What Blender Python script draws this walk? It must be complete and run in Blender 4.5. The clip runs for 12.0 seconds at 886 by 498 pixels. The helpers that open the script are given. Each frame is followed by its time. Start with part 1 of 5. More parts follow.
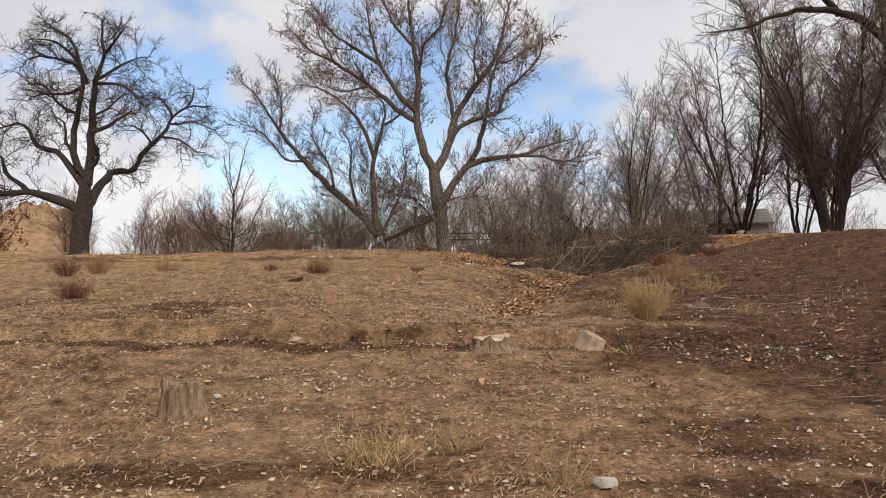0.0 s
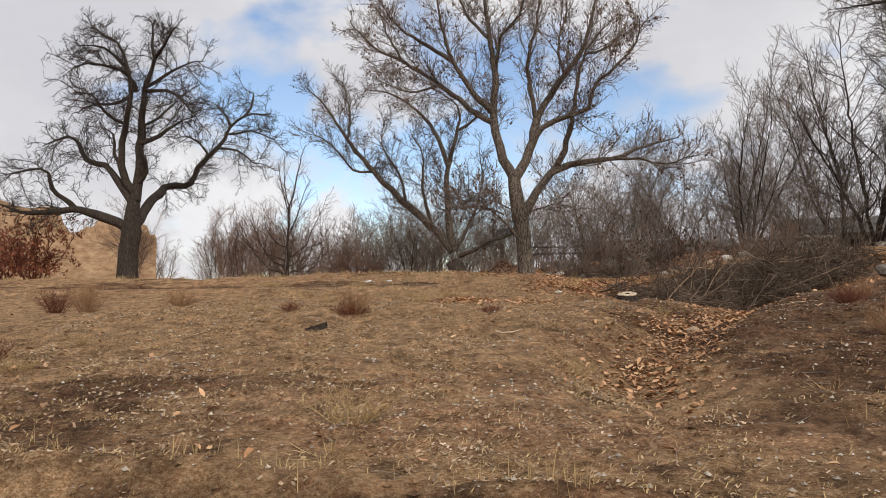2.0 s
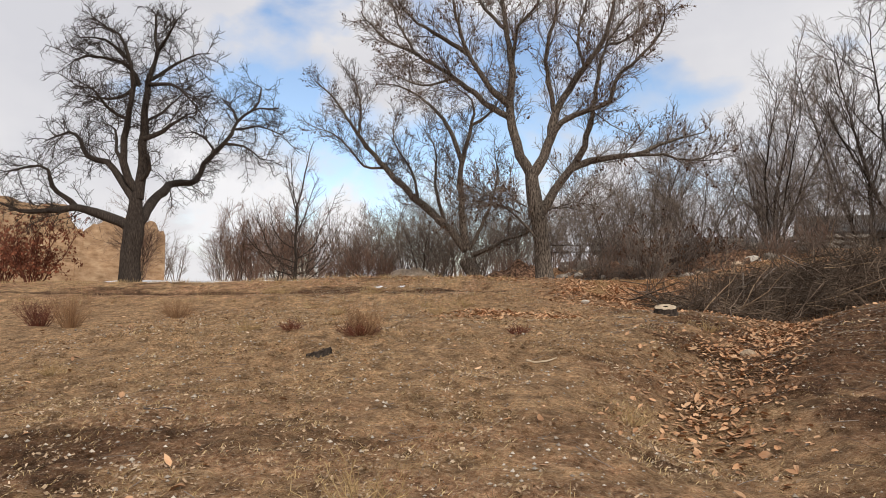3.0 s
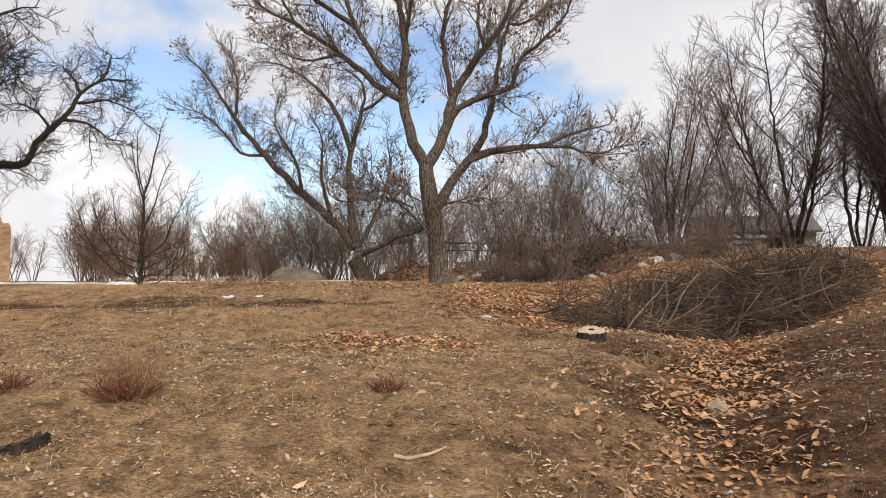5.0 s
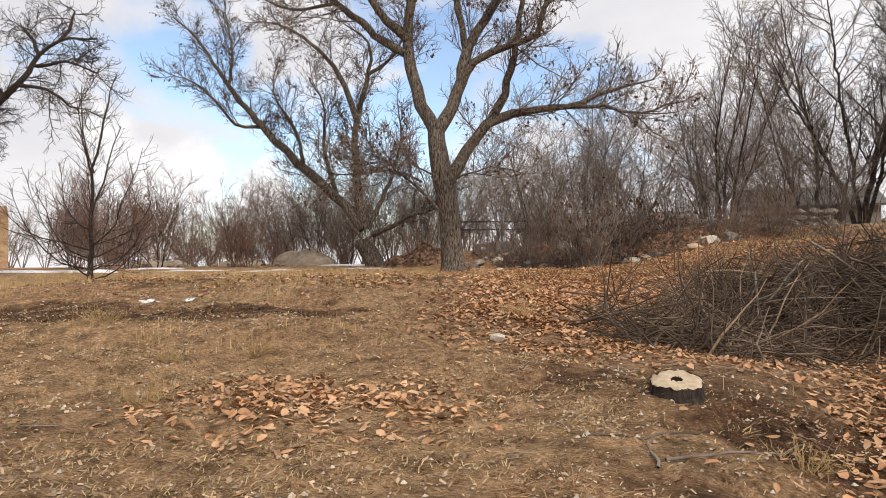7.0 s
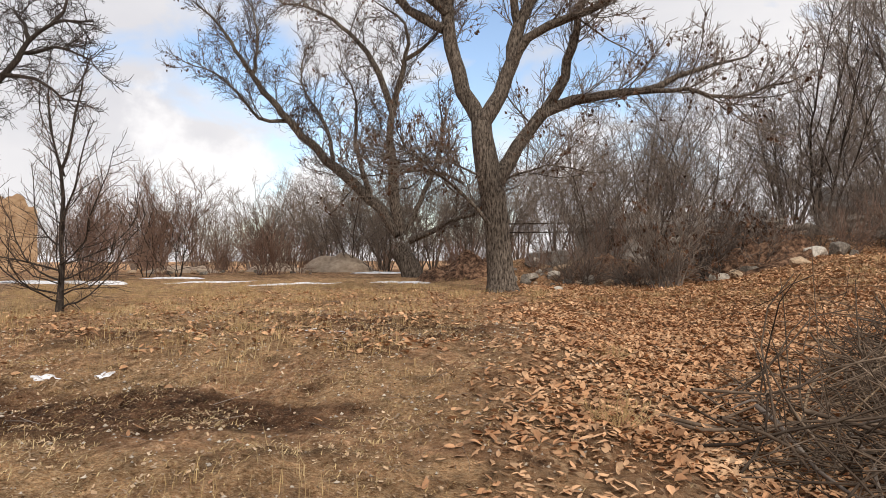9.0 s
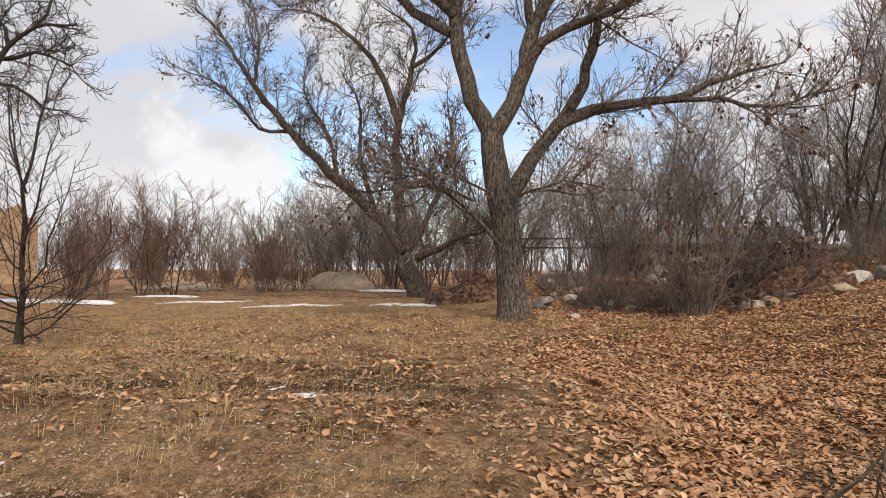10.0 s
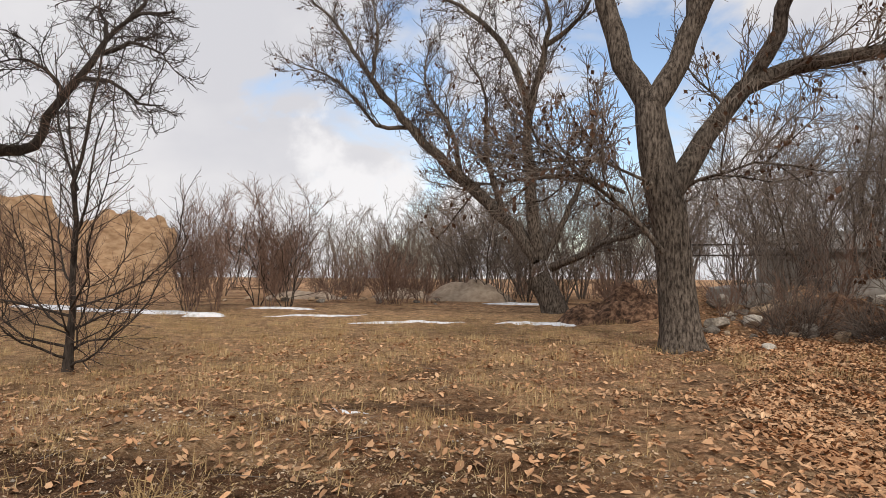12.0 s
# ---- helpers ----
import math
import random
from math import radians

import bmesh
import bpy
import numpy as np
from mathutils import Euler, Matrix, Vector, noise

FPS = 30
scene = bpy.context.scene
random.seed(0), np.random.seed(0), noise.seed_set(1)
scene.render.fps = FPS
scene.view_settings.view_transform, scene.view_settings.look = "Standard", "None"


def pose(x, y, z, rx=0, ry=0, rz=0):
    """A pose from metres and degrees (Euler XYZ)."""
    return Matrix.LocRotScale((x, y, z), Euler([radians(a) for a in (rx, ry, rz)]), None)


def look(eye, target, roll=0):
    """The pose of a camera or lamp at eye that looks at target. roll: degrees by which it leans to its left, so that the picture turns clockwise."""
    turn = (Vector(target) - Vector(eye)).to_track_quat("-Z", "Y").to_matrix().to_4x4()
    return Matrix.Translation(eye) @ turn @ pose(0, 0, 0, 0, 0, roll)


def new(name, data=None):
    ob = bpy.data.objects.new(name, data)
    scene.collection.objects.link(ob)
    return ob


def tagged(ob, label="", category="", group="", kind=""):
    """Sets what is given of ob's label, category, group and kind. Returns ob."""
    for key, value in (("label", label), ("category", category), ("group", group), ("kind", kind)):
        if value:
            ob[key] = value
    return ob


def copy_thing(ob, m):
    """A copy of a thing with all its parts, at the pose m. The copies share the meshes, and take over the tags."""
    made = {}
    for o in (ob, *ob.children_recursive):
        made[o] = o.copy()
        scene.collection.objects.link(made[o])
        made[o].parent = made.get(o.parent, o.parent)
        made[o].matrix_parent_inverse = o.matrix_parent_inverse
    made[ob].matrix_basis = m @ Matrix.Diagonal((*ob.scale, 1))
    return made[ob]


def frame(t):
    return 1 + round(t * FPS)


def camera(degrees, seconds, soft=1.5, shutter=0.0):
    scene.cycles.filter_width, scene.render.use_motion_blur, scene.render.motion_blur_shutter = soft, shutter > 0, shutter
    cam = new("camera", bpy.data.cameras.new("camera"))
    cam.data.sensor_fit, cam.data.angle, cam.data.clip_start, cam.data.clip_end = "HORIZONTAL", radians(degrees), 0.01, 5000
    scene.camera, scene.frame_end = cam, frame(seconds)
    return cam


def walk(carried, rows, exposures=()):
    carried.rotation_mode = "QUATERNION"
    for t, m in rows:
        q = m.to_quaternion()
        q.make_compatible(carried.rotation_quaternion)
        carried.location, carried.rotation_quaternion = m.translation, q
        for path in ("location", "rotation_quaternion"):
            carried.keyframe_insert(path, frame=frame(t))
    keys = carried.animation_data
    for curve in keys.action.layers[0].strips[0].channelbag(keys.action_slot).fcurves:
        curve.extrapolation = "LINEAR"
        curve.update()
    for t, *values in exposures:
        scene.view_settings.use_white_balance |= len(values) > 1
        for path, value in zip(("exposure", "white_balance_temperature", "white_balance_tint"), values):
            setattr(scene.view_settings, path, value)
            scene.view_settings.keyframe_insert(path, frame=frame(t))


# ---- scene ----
cam = camera(66.0, 12.0, soft=0.7)

# The walk: seconds, eye, target, roll.
PATH = [
    (0, (0.735, -30.819, -1.009), (0.601, -25.827, -0.760), 0.05),
    (0.5, (0.641, -29.934, -1.004), (0.280, -24.959, -0.667), -0.35),
    (1, (0.721, -28.875, -1.008), (0.263, -23.909, -0.651), -0.22),
    (1.5, (0.608, -27.982, -0.767), (0.008, -23.030, -0.423), -0.19),
    (2, (0.605, -27.194, -0.576), (-0.118, -22.258, -0.240), -0.02),
    (2.5, (0.420, -26.703, -0.442), (-0.361, -21.774, -0.129), 0.14),
    (2.7, (0.384, -26.487, -0.382), (-0.424, -21.562, -0.084), 0.16),
    (4.3, (0.181, -24.519, -0.048), (-0.286, -19.551, 0.267), -0.12),
    (4.5, (0.212, -24.197, -0.029), (-0.124, -19.220, 0.301), -0.15),
    (5, (0.385, -23.259, -0.044), (0.323, -18.266, 0.227), 0.07),
    (5.5, (0.603, -22.216, -0.108), (0.640, -17.221, 0.112), 0.37),
    (6, (0.680, -21.270, -0.070), (0.634, -16.274, 0.118), -0.34),
    (6.5, (0.761, -20.489, 0.079), (0.605, -15.494, 0.240), -0.39),
    (7, (0.749, -19.749, 0.211), (0.479, -14.758, 0.324), -0.43),
    (7.2, (0.729, -19.424, 0.238), (0.384, -14.437, 0.336), -0.57),
    (8.8, (0.598, -16.772, 0.728), (-0.004, -11.809, 0.795), -0.48),
    (9, (0.564, -16.481, 0.765), (-0.041, -11.518, 0.844), -0.25),
    (9.5, (0.573, -15.735, 0.947), (-0.075, -10.778, 1.066), -0.27),
    (10, (0.537, -15.029, 1.092), (-0.160, -10.080, 1.241), 0.07),
    (10.5, (0.384, -14.280, 1.175), (-0.508, -9.363, 1.346), 0.05),
    (11, (0.293, -13.454, 1.180), (-0.858, -8.593, 1.398), 0.17),
    (11.5, (0.029, -12.771, 1.188), (-1.368, -7.975, 1.417), 0.08),
    (12, (0.001, -11.943, 1.164), (-1.654, -7.229, 1.373), 0.30),
]
walk(cam, [(t, look(eye, target, roll)) for t, eye, target, roll in PATH], [(0, 0.02, 6600, 12), (1, -0.08, 6600, 12), (2.5, -0.02, 6600, 12), (4.5, 0.13, 6650, 12), (7, 0.23, 6700, 12), (9.5, 0.15, 6700, 12), (10.5, 0.03, 6650, 12), (12, 0.02, 6650, 12)])

# ---- light: broken cloud with blue gaps, soft high sun ----
SUN_ELEVATION, SUN_AZIMUTH = 38.0, 150.0   # degrees; azimuth clockwise from +y


def make_world():
    w = bpy.data.worlds.new("sky")
    scene.world = w
    w.use_nodes = True
    nt = w.node_tree
    nt.nodes.clear()
    out = nt.nodes.new("ShaderNodeOutputWorld")
    bg = nt.nodes.new("ShaderNodeBackground")
    sky = nt.nodes.new("ShaderNodeTexSky")
    sky.sky_type = "NISHITA"
    sky.sun_disc = False
    sky.sun_elevation = radians(SUN_ELEVATION)
    sky.sun_rotation = radians(SUN_AZIMUTH)
    bright = nt.nodes.new("ShaderNodeVectorMath")
    bright.operation = "SCALE"
    bright.inputs["Scale"].default_value = 1.75
    coord = nt.nodes.new("ShaderNodeTexCoord")
    stretch = nt.nodes.new("ShaderNodeMapping")
    stretch.inputs["Scale"].default_value = (1.0, 1.0, 1.8)
    stretch.inputs["Location"].default_value = (0.62, 0.1, 0.33)
    big = nt.nodes.new("ShaderNodeTexNoise")
    big.inputs["Scale"].default_value = 5.2
    big.inputs["Detail"].default_value = 9.0
    big.inputs["Roughness"].default_value = 0.5
    big.inputs["Distortion"].default_value = 0.25
    # the gap in the clouds behind the big tree
    dot = nt.nodes.new("ShaderNodeVectorMath")
    dot.operation = "DOT_PRODUCT"
    dot.inputs[1].default_value = Vector((-0.25, 1.0, 0.46)).normalized()
    gap = nt.nodes.new("ShaderNodeMapRange")
    gap.inputs["From Min"].default_value = 0.87
    gap.inputs["From Max"].default_value = 0.975
    gap.inputs["To Min"].default_value = 0.22
    gap.inputs["To Max"].default_value = -0.035
    add = nt.nodes.new("ShaderNodeMath")
    add.operation = "ADD"
    ramp = nt.nodes.new("ShaderNodeValToRGB")
    ramp.color_ramp.elements[0].position = 0.43
    ramp.color_ramp.elements[1].position = 0.58
    shade = nt.nodes.new("ShaderNodeTexNoise")
    shade.inputs["Scale"].default_value = 3.1
    shade.inputs["Detail"].default_value = 5.0
    grey = nt.nodes.new("ShaderNodeValToRGB")
    grey.color_ramp.elements[0].position = 0.35
    grey.color_ramp.elements[0].color = (6.6, 6.75, 7.2, 1)
    grey.color_ramp.elements[1].position = 0.65
    grey.color_ramp.elements[1].color = (8.3, 8.35, 8.5, 1)
    mix = nt.nodes.new("ShaderNodeMix")
    mix.data_type = "RGBA"
    k = nt.links.new
    # white cumulus heads low over the flat
    fluff = nt.nodes.new("ShaderNodeTexNoise")
    fluff.inputs["Scale"].default_value = 13.0
    fluff.inputs["Detail"].default_value = 8.0
    fluff.inputs["Roughness"].default_value = 0.55
    k(coord.outputs["Generated"], fluff.inputs["Vector"])
    heads = None
    for way, wide in (((-0.49, 0.853, 0.185), 0.036), ((-0.456, 0.885, 0.092), 0.062), ((-0.385, 0.915, 0.112), 0.042), ((-0.31, 0.945, 0.09), 0.05)):
        far = nt.nodes.new("ShaderNodeVectorMath")
        far.operation = "DISTANCE"
        far.inputs[1].default_value = way
        k(coord.outputs["Generated"], far.inputs[0])
        edge = nt.nodes.new("ShaderNodeMath")
        edge.operation = "MULTIPLY_ADD"
        edge.inputs[1].default_value = -0.22
        k(fluff.outputs["Fac"], edge.inputs[0])
        k(far.outputs["Value"], edge.inputs[2])
        puff = nt.nodes.new("ShaderNodeMapRange")
        puff.interpolation_type = "SMOOTHSTEP"
        puff.inputs["From Min"].default_value = wide - 0.085
        puff.inputs["From Max"].default_value = wide - 0.135
        k(edge.outputs["Value"], puff.inputs["Value"])
        if heads is None:
            heads = puff.outputs["Result"]
        else:
            most = nt.nodes.new("ShaderNodeMath")
            most.operation = "MAXIMUM"
            k(heads, most.inputs[0])
            k(puff.outputs["Result"], most.inputs[1])
            heads = most.outputs["Value"]
    white = nt.nodes.new("ShaderNodeMix")
    white.data_type = "RGBA"
    white.inputs["B"].default_value = (8.9, 9.0, 9.2, 1)
    k(heads, white.inputs["Factor"])
    k(coord.outputs["Generated"], stretch.inputs["Vector"])
    k(stretch.outputs["Vector"], big.inputs["Vector"])
    k(stretch.outputs["Vector"], shade.inputs["Vector"])
    flat = nt.nodes.new("ShaderNodeVectorMath")
    flat.operation = "MULTIPLY"
    flat.inputs[1].default_value = (1.0, 1.0, 2.3)
    even = nt.nodes.new("ShaderNodeVectorMath")
    even.operation = "NORMALIZE"
    k(coord.outputs["Generated"], flat.inputs[0])
    k(flat.outputs["Vector"], even.inputs[0])
    k(even.outputs["Vector"], dot.inputs[0])
    k(dot.outputs["Value"], gap.inputs["Value"])
    k(big.outputs["Fac"], add.inputs[0])
    k(gap.outputs["Result"], add.inputs[1])
    k(add.outputs["Value"], ramp.inputs["Fac"])
    k(shade.outputs["Fac"], grey.inputs["Fac"])
    k(sky.outputs["Color"], bright.inputs[0])
    k(ramp.outputs["Color"], mix.inputs["Factor"])
    k(bright.outputs["Vector"], mix.inputs["A"])
    k(grey.outputs["Color"], mix.inputs["B"])
    k(mix.outputs["Result"], white.inputs["A"])
    k(white.outputs["Result"], bg.inputs["Color"])
    bg.inputs["Strength"].default_value = 0.1
    k(bg.outputs["Background"], out.inputs["Surface"])


make_world()
sun = new("sun", bpy.data.lights.new("sun", "SUN"))
sun.data.energy = 2.0
sun.data.angle = radians(10.0)
sun.data.color = (1.0, 0.93, 0.83)
_a, _e = radians(SUN_AZIMUTH), radians(SUN_ELEVATION)
sun.matrix_world = look((math.sin(_a) * math.cos(_e) * 50, math.cos(_a) * math.cos(_e) * 50, math.sin(_e) * 50), (0, 0, 0))


# ---- materials ----
def ramp_material(name, stops, scale, rough=0.9, bump=0.3, bump_scale=None, stretch=(1, 1, 1), second=None, detail=8.0, per_object=0.0, per_island=0.0, bump_distance=0.02):
    """Noise through a colour ramp; second = (scale, strength) darkens and lightens at a larger size."""
    m = bpy.data.materials.new(name)
    m.use_nodes = True
    nt = m.node_tree
    k = nt.links.new
    b = nt.nodes["Principled BSDF"]
    b.inputs["Roughness"].default_value = rough
    b.inputs["Specular IOR Level"].default_value = 0.25
    co = nt.nodes.new("ShaderNodeTexCoord")
    mp = nt.nodes.new("ShaderNodeMapping")
    mp.inputs["Scale"].default_value = stretch
    k(co.outputs["Object"], mp.inputs["Vector"])
    n = nt.nodes.new("ShaderNodeTexNoise")
    n.inputs["Scale"].default_value = scale
    n.inputs["Detail"].default_value = detail
    n.inputs["Roughness"].default_value = 0.62
    k(mp.outputs["Vector"], n.inputs["Vector"])
    r = nt.nodes.new("ShaderNodeValToRGB")
    r.color_ramp.elements.remove(r.color_ramp.elements[1])
    for i, (p, c) in enumerate(stops):
        e = r.color_ramp.elements[0] if i == 0 else r.color_ramp.elements.new(p)
        e.position = p
        e.color = (*c, 1)
    k(n.outputs["Fac"], r.inputs["Fac"])
    col = r.outputs["Color"]
    value = None
    if second:
        n2 = nt.nodes.new("ShaderNodeTexNoise")
        n2.inputs["Scale"].default_value = second[0]
        n2.inputs["Detail"].default_value = 4.0
        k(mp.outputs["Vector"], n2.inputs["Vector"])
        mr = nt.nodes.new("ShaderNodeMapRange")
        mr.inputs["From Min"].default_value = 0.3
        mr.inputs["From Max"].default_value = 0.7
        mr.inputs["To Min"].default_value = 1.0 - second[1]
        mr.inputs["To Max"].default_value = 1.0 + second[1]
        k(n2.outputs["Fac"], mr.inputs["Value"])
        value = mr.outputs["Result"]
    for amount, node, socket in ((per_object, "ShaderNodeObjectInfo", "Random"), (per_island, "ShaderNodeNewGeometry", "Random Per Island")):
        if amount:
            src = nt.nodes.new(node)
            mr = nt.nodes.new("ShaderNodeMapRange")
            mr.inputs["To Min"].default_value = 1.0 - amount
            mr.inputs["To Max"].default_value = 1.0 + amount
            k(src.outputs[socket], mr.inputs["Value"])
            if value is None:
                value = mr.outputs["Result"]
            else:
                mul = nt.nodes.new("ShaderNodeMath")
                mul.operation = "MULTIPLY"
                k(value, mul.inputs[0])
                k(mr.outputs["Result"], mul.inputs[1])
                value = mul.outputs["Value"]
    if value is not None:
        hsv = nt.nodes.new("ShaderNodeHueSaturation")
        k(col, hsv.inputs["Color"])
        k(value, hsv.inputs["Value"])
        col = hsv.outputs["Color"]
    k(col, b.inputs["Base Color"])
    if bump:
        nb = nt.nodes.new("ShaderNodeTexNoise")
        nb.inputs["Scale"].default_value = bump_scale or scale * 3
        nb.inputs["Detail"].default_value = 8.0
        nb.inputs["Roughness"].default_value = 0.7
        k(mp.outputs["Vector"], nb.inputs["Vector"])
        bp = nt.nodes.new("ShaderNodeBump")
        bp.inputs["Strength"].default_value = bump
        bp.inputs["Distance"].default_value = bump_distance
        k(nb.outputs["Fac"], bp.inputs["Height"])
        k(bp.outputs["Normal"], b.inputs["Normal"])
    return m


def ground_material():
    """Trodden earth with damp, sandy and grassy patches, chaff and grit, and shade painted under the lip."""
    m = bpy.data.materials.new("earth")
    m.use_nodes = True
    nt = m.node_tree
    k = nt.links.new
    b = nt.nodes["Principled BSDF"]
    b.inputs["Roughness"].default_value = 0.95
    b.inputs["Specular IOR Level"].default_value = 0.15
    co = nt.nodes.new("ShaderNodeTexCoord")

    def noise_node(scale, detail, rough=0.6, stretch=None, distortion=0.0):
        n = nt.nodes.new("ShaderNodeTexNoise")
        n.inputs["Scale"].default_value = scale
        n.inputs["Detail"].default_value = detail
        n.inputs["Roughness"].default_value = rough
        n.inputs["Distortion"].default_value = distortion
        if stretch:
            mp = nt.nodes.new("ShaderNodeMapping")
            mp.inputs["Scale"].default_value = stretch
            k(co.outputs["Object"], mp.inputs["Vector"])
            k(mp.outputs["Vector"], n.inputs["Vector"])
        else:
            k(co.outputs["Object"], n.inputs["Vector"])
        return n.outputs["Fac"]

    def ramp(fac, stops):
        r = nt.nodes.new("ShaderNodeValToRGB")
        r.color_ramp.elements.remove(r.color_ramp.elements[1])
        for i, (p, c) in enumerate(stops):
            e = r.color_ramp.elements[0] if i == 0 else r.color_ramp.elements.new(p)
            e.position = p
            e.color = (*c, 1)
        k(fac, r.inputs["Fac"])
        return r.outputs["Color"]

    def mixed(fac, a, c, blend="MIX"):
        x = nt.nodes.new("ShaderNodeMix")
        x.data_type = "RGBA"
        x.blend_type = blend
        if isinstance(fac, float):
            x.inputs["Factor"].default_value = fac
        else:
            k(fac, x.inputs["Factor"])
        k(a, x.inputs["A"])
        k(c, x.inputs["B"])
        return x.outputs["Result"]

    fine = ramp(noise_node(24, 12, 0.8), [(0.37, (0.13, 0.063, 0.03)), (0.46, (0.39, 0.205, 0.105)), (0.54, (0.57, 0.335, 0.185)), (0.62, (0.82, 0.58, 0.38))])
    straw = ramp(noise_node(30, 10, 0.8, (1, 2.2, 1)), [(0.39, (0.19, 0.097, 0.045)), (0.49, (0.50, 0.295, 0.145)), (0.6, (0.80, 0.565, 0.34))])
    damp_and_lip_shade = ramp(noise_node(22, 10, 0.8), [(0.38, (0.045, 0.021, 0.010)), (0.52, (0.14, 0.067, 0.033)), (0.63, (0.31, 0.17, 0.095))])
    where_straw = ramp(noise_node(0.55, 6, 0.62, (1, 1.5, 1), 0.6), [(0.46, (0, 0, 0)), (0.54, (0.85, 0.85, 0.85))])
    where_damp = ramp(noise_node(0.42, 6, 0.65, (0.8, 1.7, 1), 0.5), [(0.52, (0, 0, 0)), (0.6, (0.85, 0.85, 0.85))])
    chaff = ramp(noise_node(62, 6, 0.7, (1, 1.6, 1)), [(0.585, (0, 0, 0)), (0.65, (0.95, 0.95, 0.95))])
    col = mixed(where_straw, fine, straw)
    col = mixed(where_damp, col, damp_and_lip_shade)
    # regions by place: leaf carpet east of the path, dark soil on the east slope, damp strips along the old furrows,
    # painted shade under the lip
    drift = nt.nodes.new("ShaderNodeTexNoise")
    drift.inputs["Scale"].default_value = 0.85
    drift.inputs["Detail"].default_value = 5.0
    k(co.outputs["Object"], drift.inputs["Vector"])
    shift = nt.nodes.new("ShaderNodeVectorMath")
    shift.operation = "MULTIPLY_ADD"
    k(drift.outputs["Color"], shift.inputs[0])
    shift.inputs[1].default_value = (7.0, 1.6, 0)
    shift.inputs[2].default_value = (-3.5, -0.8, 0)
    place = nt.nodes.new("ShaderNodeVectorMath")
    place.operation = "ADD"
    k(co.outputs["Object"], place.inputs[0])
    k(shift.outputs["Vector"], place.inputs[1])
    axes = nt.nodes.new("ShaderNodeSeparateXYZ")
    k(place.outputs["Vector"], axes.inputs["Vector"])

    def soft_step(axis, a, b):
        mr = nt.nodes.new("ShaderNodeMapRange")
        mr.interpolation_type = "SMOOTHSTEP"
        mr.inputs["From Min"].default_value = a
        mr.inputs["From Max"].default_value = b
        k(axes.outputs[axis], mr.inputs["Value"])
        return mr.outputs["Result"]

    def times(*values):
        got = values[0]
        for other in values[1:]:
            x = nt.nodes.new("ShaderNodeMath")
            x.operation = "MULTIPLY"
            k(got, x.inputs[0])
            if isinstance(other, float):
                x.inputs[1].default_value = other
            else:
                k(other, x.inputs[1])
            got = x.outputs["Value"]
        return got

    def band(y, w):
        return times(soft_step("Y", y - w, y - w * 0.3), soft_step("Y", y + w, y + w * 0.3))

    cells = nt.nodes.new("ShaderNodeTexVoronoi")
    cells.inputs["Scale"].default_value = 24.0
    k(co.outputs["Object"], cells.inputs["Vector"])
    tone = nt.nodes.new("ShaderNodeSeparateColor")
    k(cells.outputs["Color"], tone.inputs["Color"])
    litter = ramp(tone.outputs["Red"], [(0.0, (0.11, 0.05, 0.024)), (0.35, (0.29, 0.15, 0.075)), (0.7, (0.45, 0.26, 0.14)), (1.0, (0.60, 0.40, 0.245))])
    col = mixed(times(soft_step("X", 1.3, 3.2), soft_step("Y", -13.0, -15.0), 0.9), col, damp_and_lip_shade)
    # the -24.5 row paints the shading below the worn lip; the others are furrow soil
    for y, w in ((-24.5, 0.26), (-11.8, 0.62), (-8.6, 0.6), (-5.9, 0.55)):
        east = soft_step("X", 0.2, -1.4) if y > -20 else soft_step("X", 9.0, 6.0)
        col = mixed(times(band(y, w), east, 0.95), col, damp_and_lip_shade)
    col = mixed(times(soft_step("X", 2.2, 0.6), soft_step("Y", -22.5, -19.5), soft_step("Y", -12.0, -14.0), 0.8), col, straw)
    col = mixed(times(soft_step("X", -0.2, 1.4), soft_step("Y", -14.6, -12.0), soft_step("Y", 7.0, 2.0), 0.85), col, litter)
    col = mixed(times(soft_step("X", -1.0, -4.0), soft_step("Y", -7.0, -5.0), soft_step("Y", 12.0, 4.0), 0.7), col, straw)
    pale = nt.nodes.new("ShaderNodeRGB")
    pale.outputs[0].default_value = (0.62, 0.47, 0.30, 1)
    col = mixed(chaff, col, pale.outputs[0])
    blotch = nt.nodes.new("ShaderNodeMapRange")
    blotch.inputs["From Min"].default_value = 0.36
    blotch.inputs["From Max"].default_value = 0.64
    blotch.inputs["To Min"].default_value = 0.48
    blotch.inputs["To Max"].default_value = 1.5
    k(noise_node(5.0, 9, 0.72), blotch.inputs["Value"])
    hsv = nt.nodes.new("ShaderNodeHueSaturation")
    k(col, hsv.inputs["Color"])
    k(blotch.outputs["Result"], hsv.inputs["Value"])
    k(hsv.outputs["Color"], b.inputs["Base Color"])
    h = nt.nodes.new("ShaderNodeMath")
    h.operation = "ADD"
    k(noise_node(18, 9, 0.75), h.inputs[0])
    k(noise_node(90, 4, 0.6), h.inputs[1])
    bp = nt.nodes.new("ShaderNodeBump")
    bp.inputs["Strength"].default_value = 1.0
    bp.inputs["Distance"].default_value = 0.07
    k(h.outputs["Value"], bp.inputs["Height"])
    k(bp.outputs["Normal"], b.inputs["Normal"])
    return m


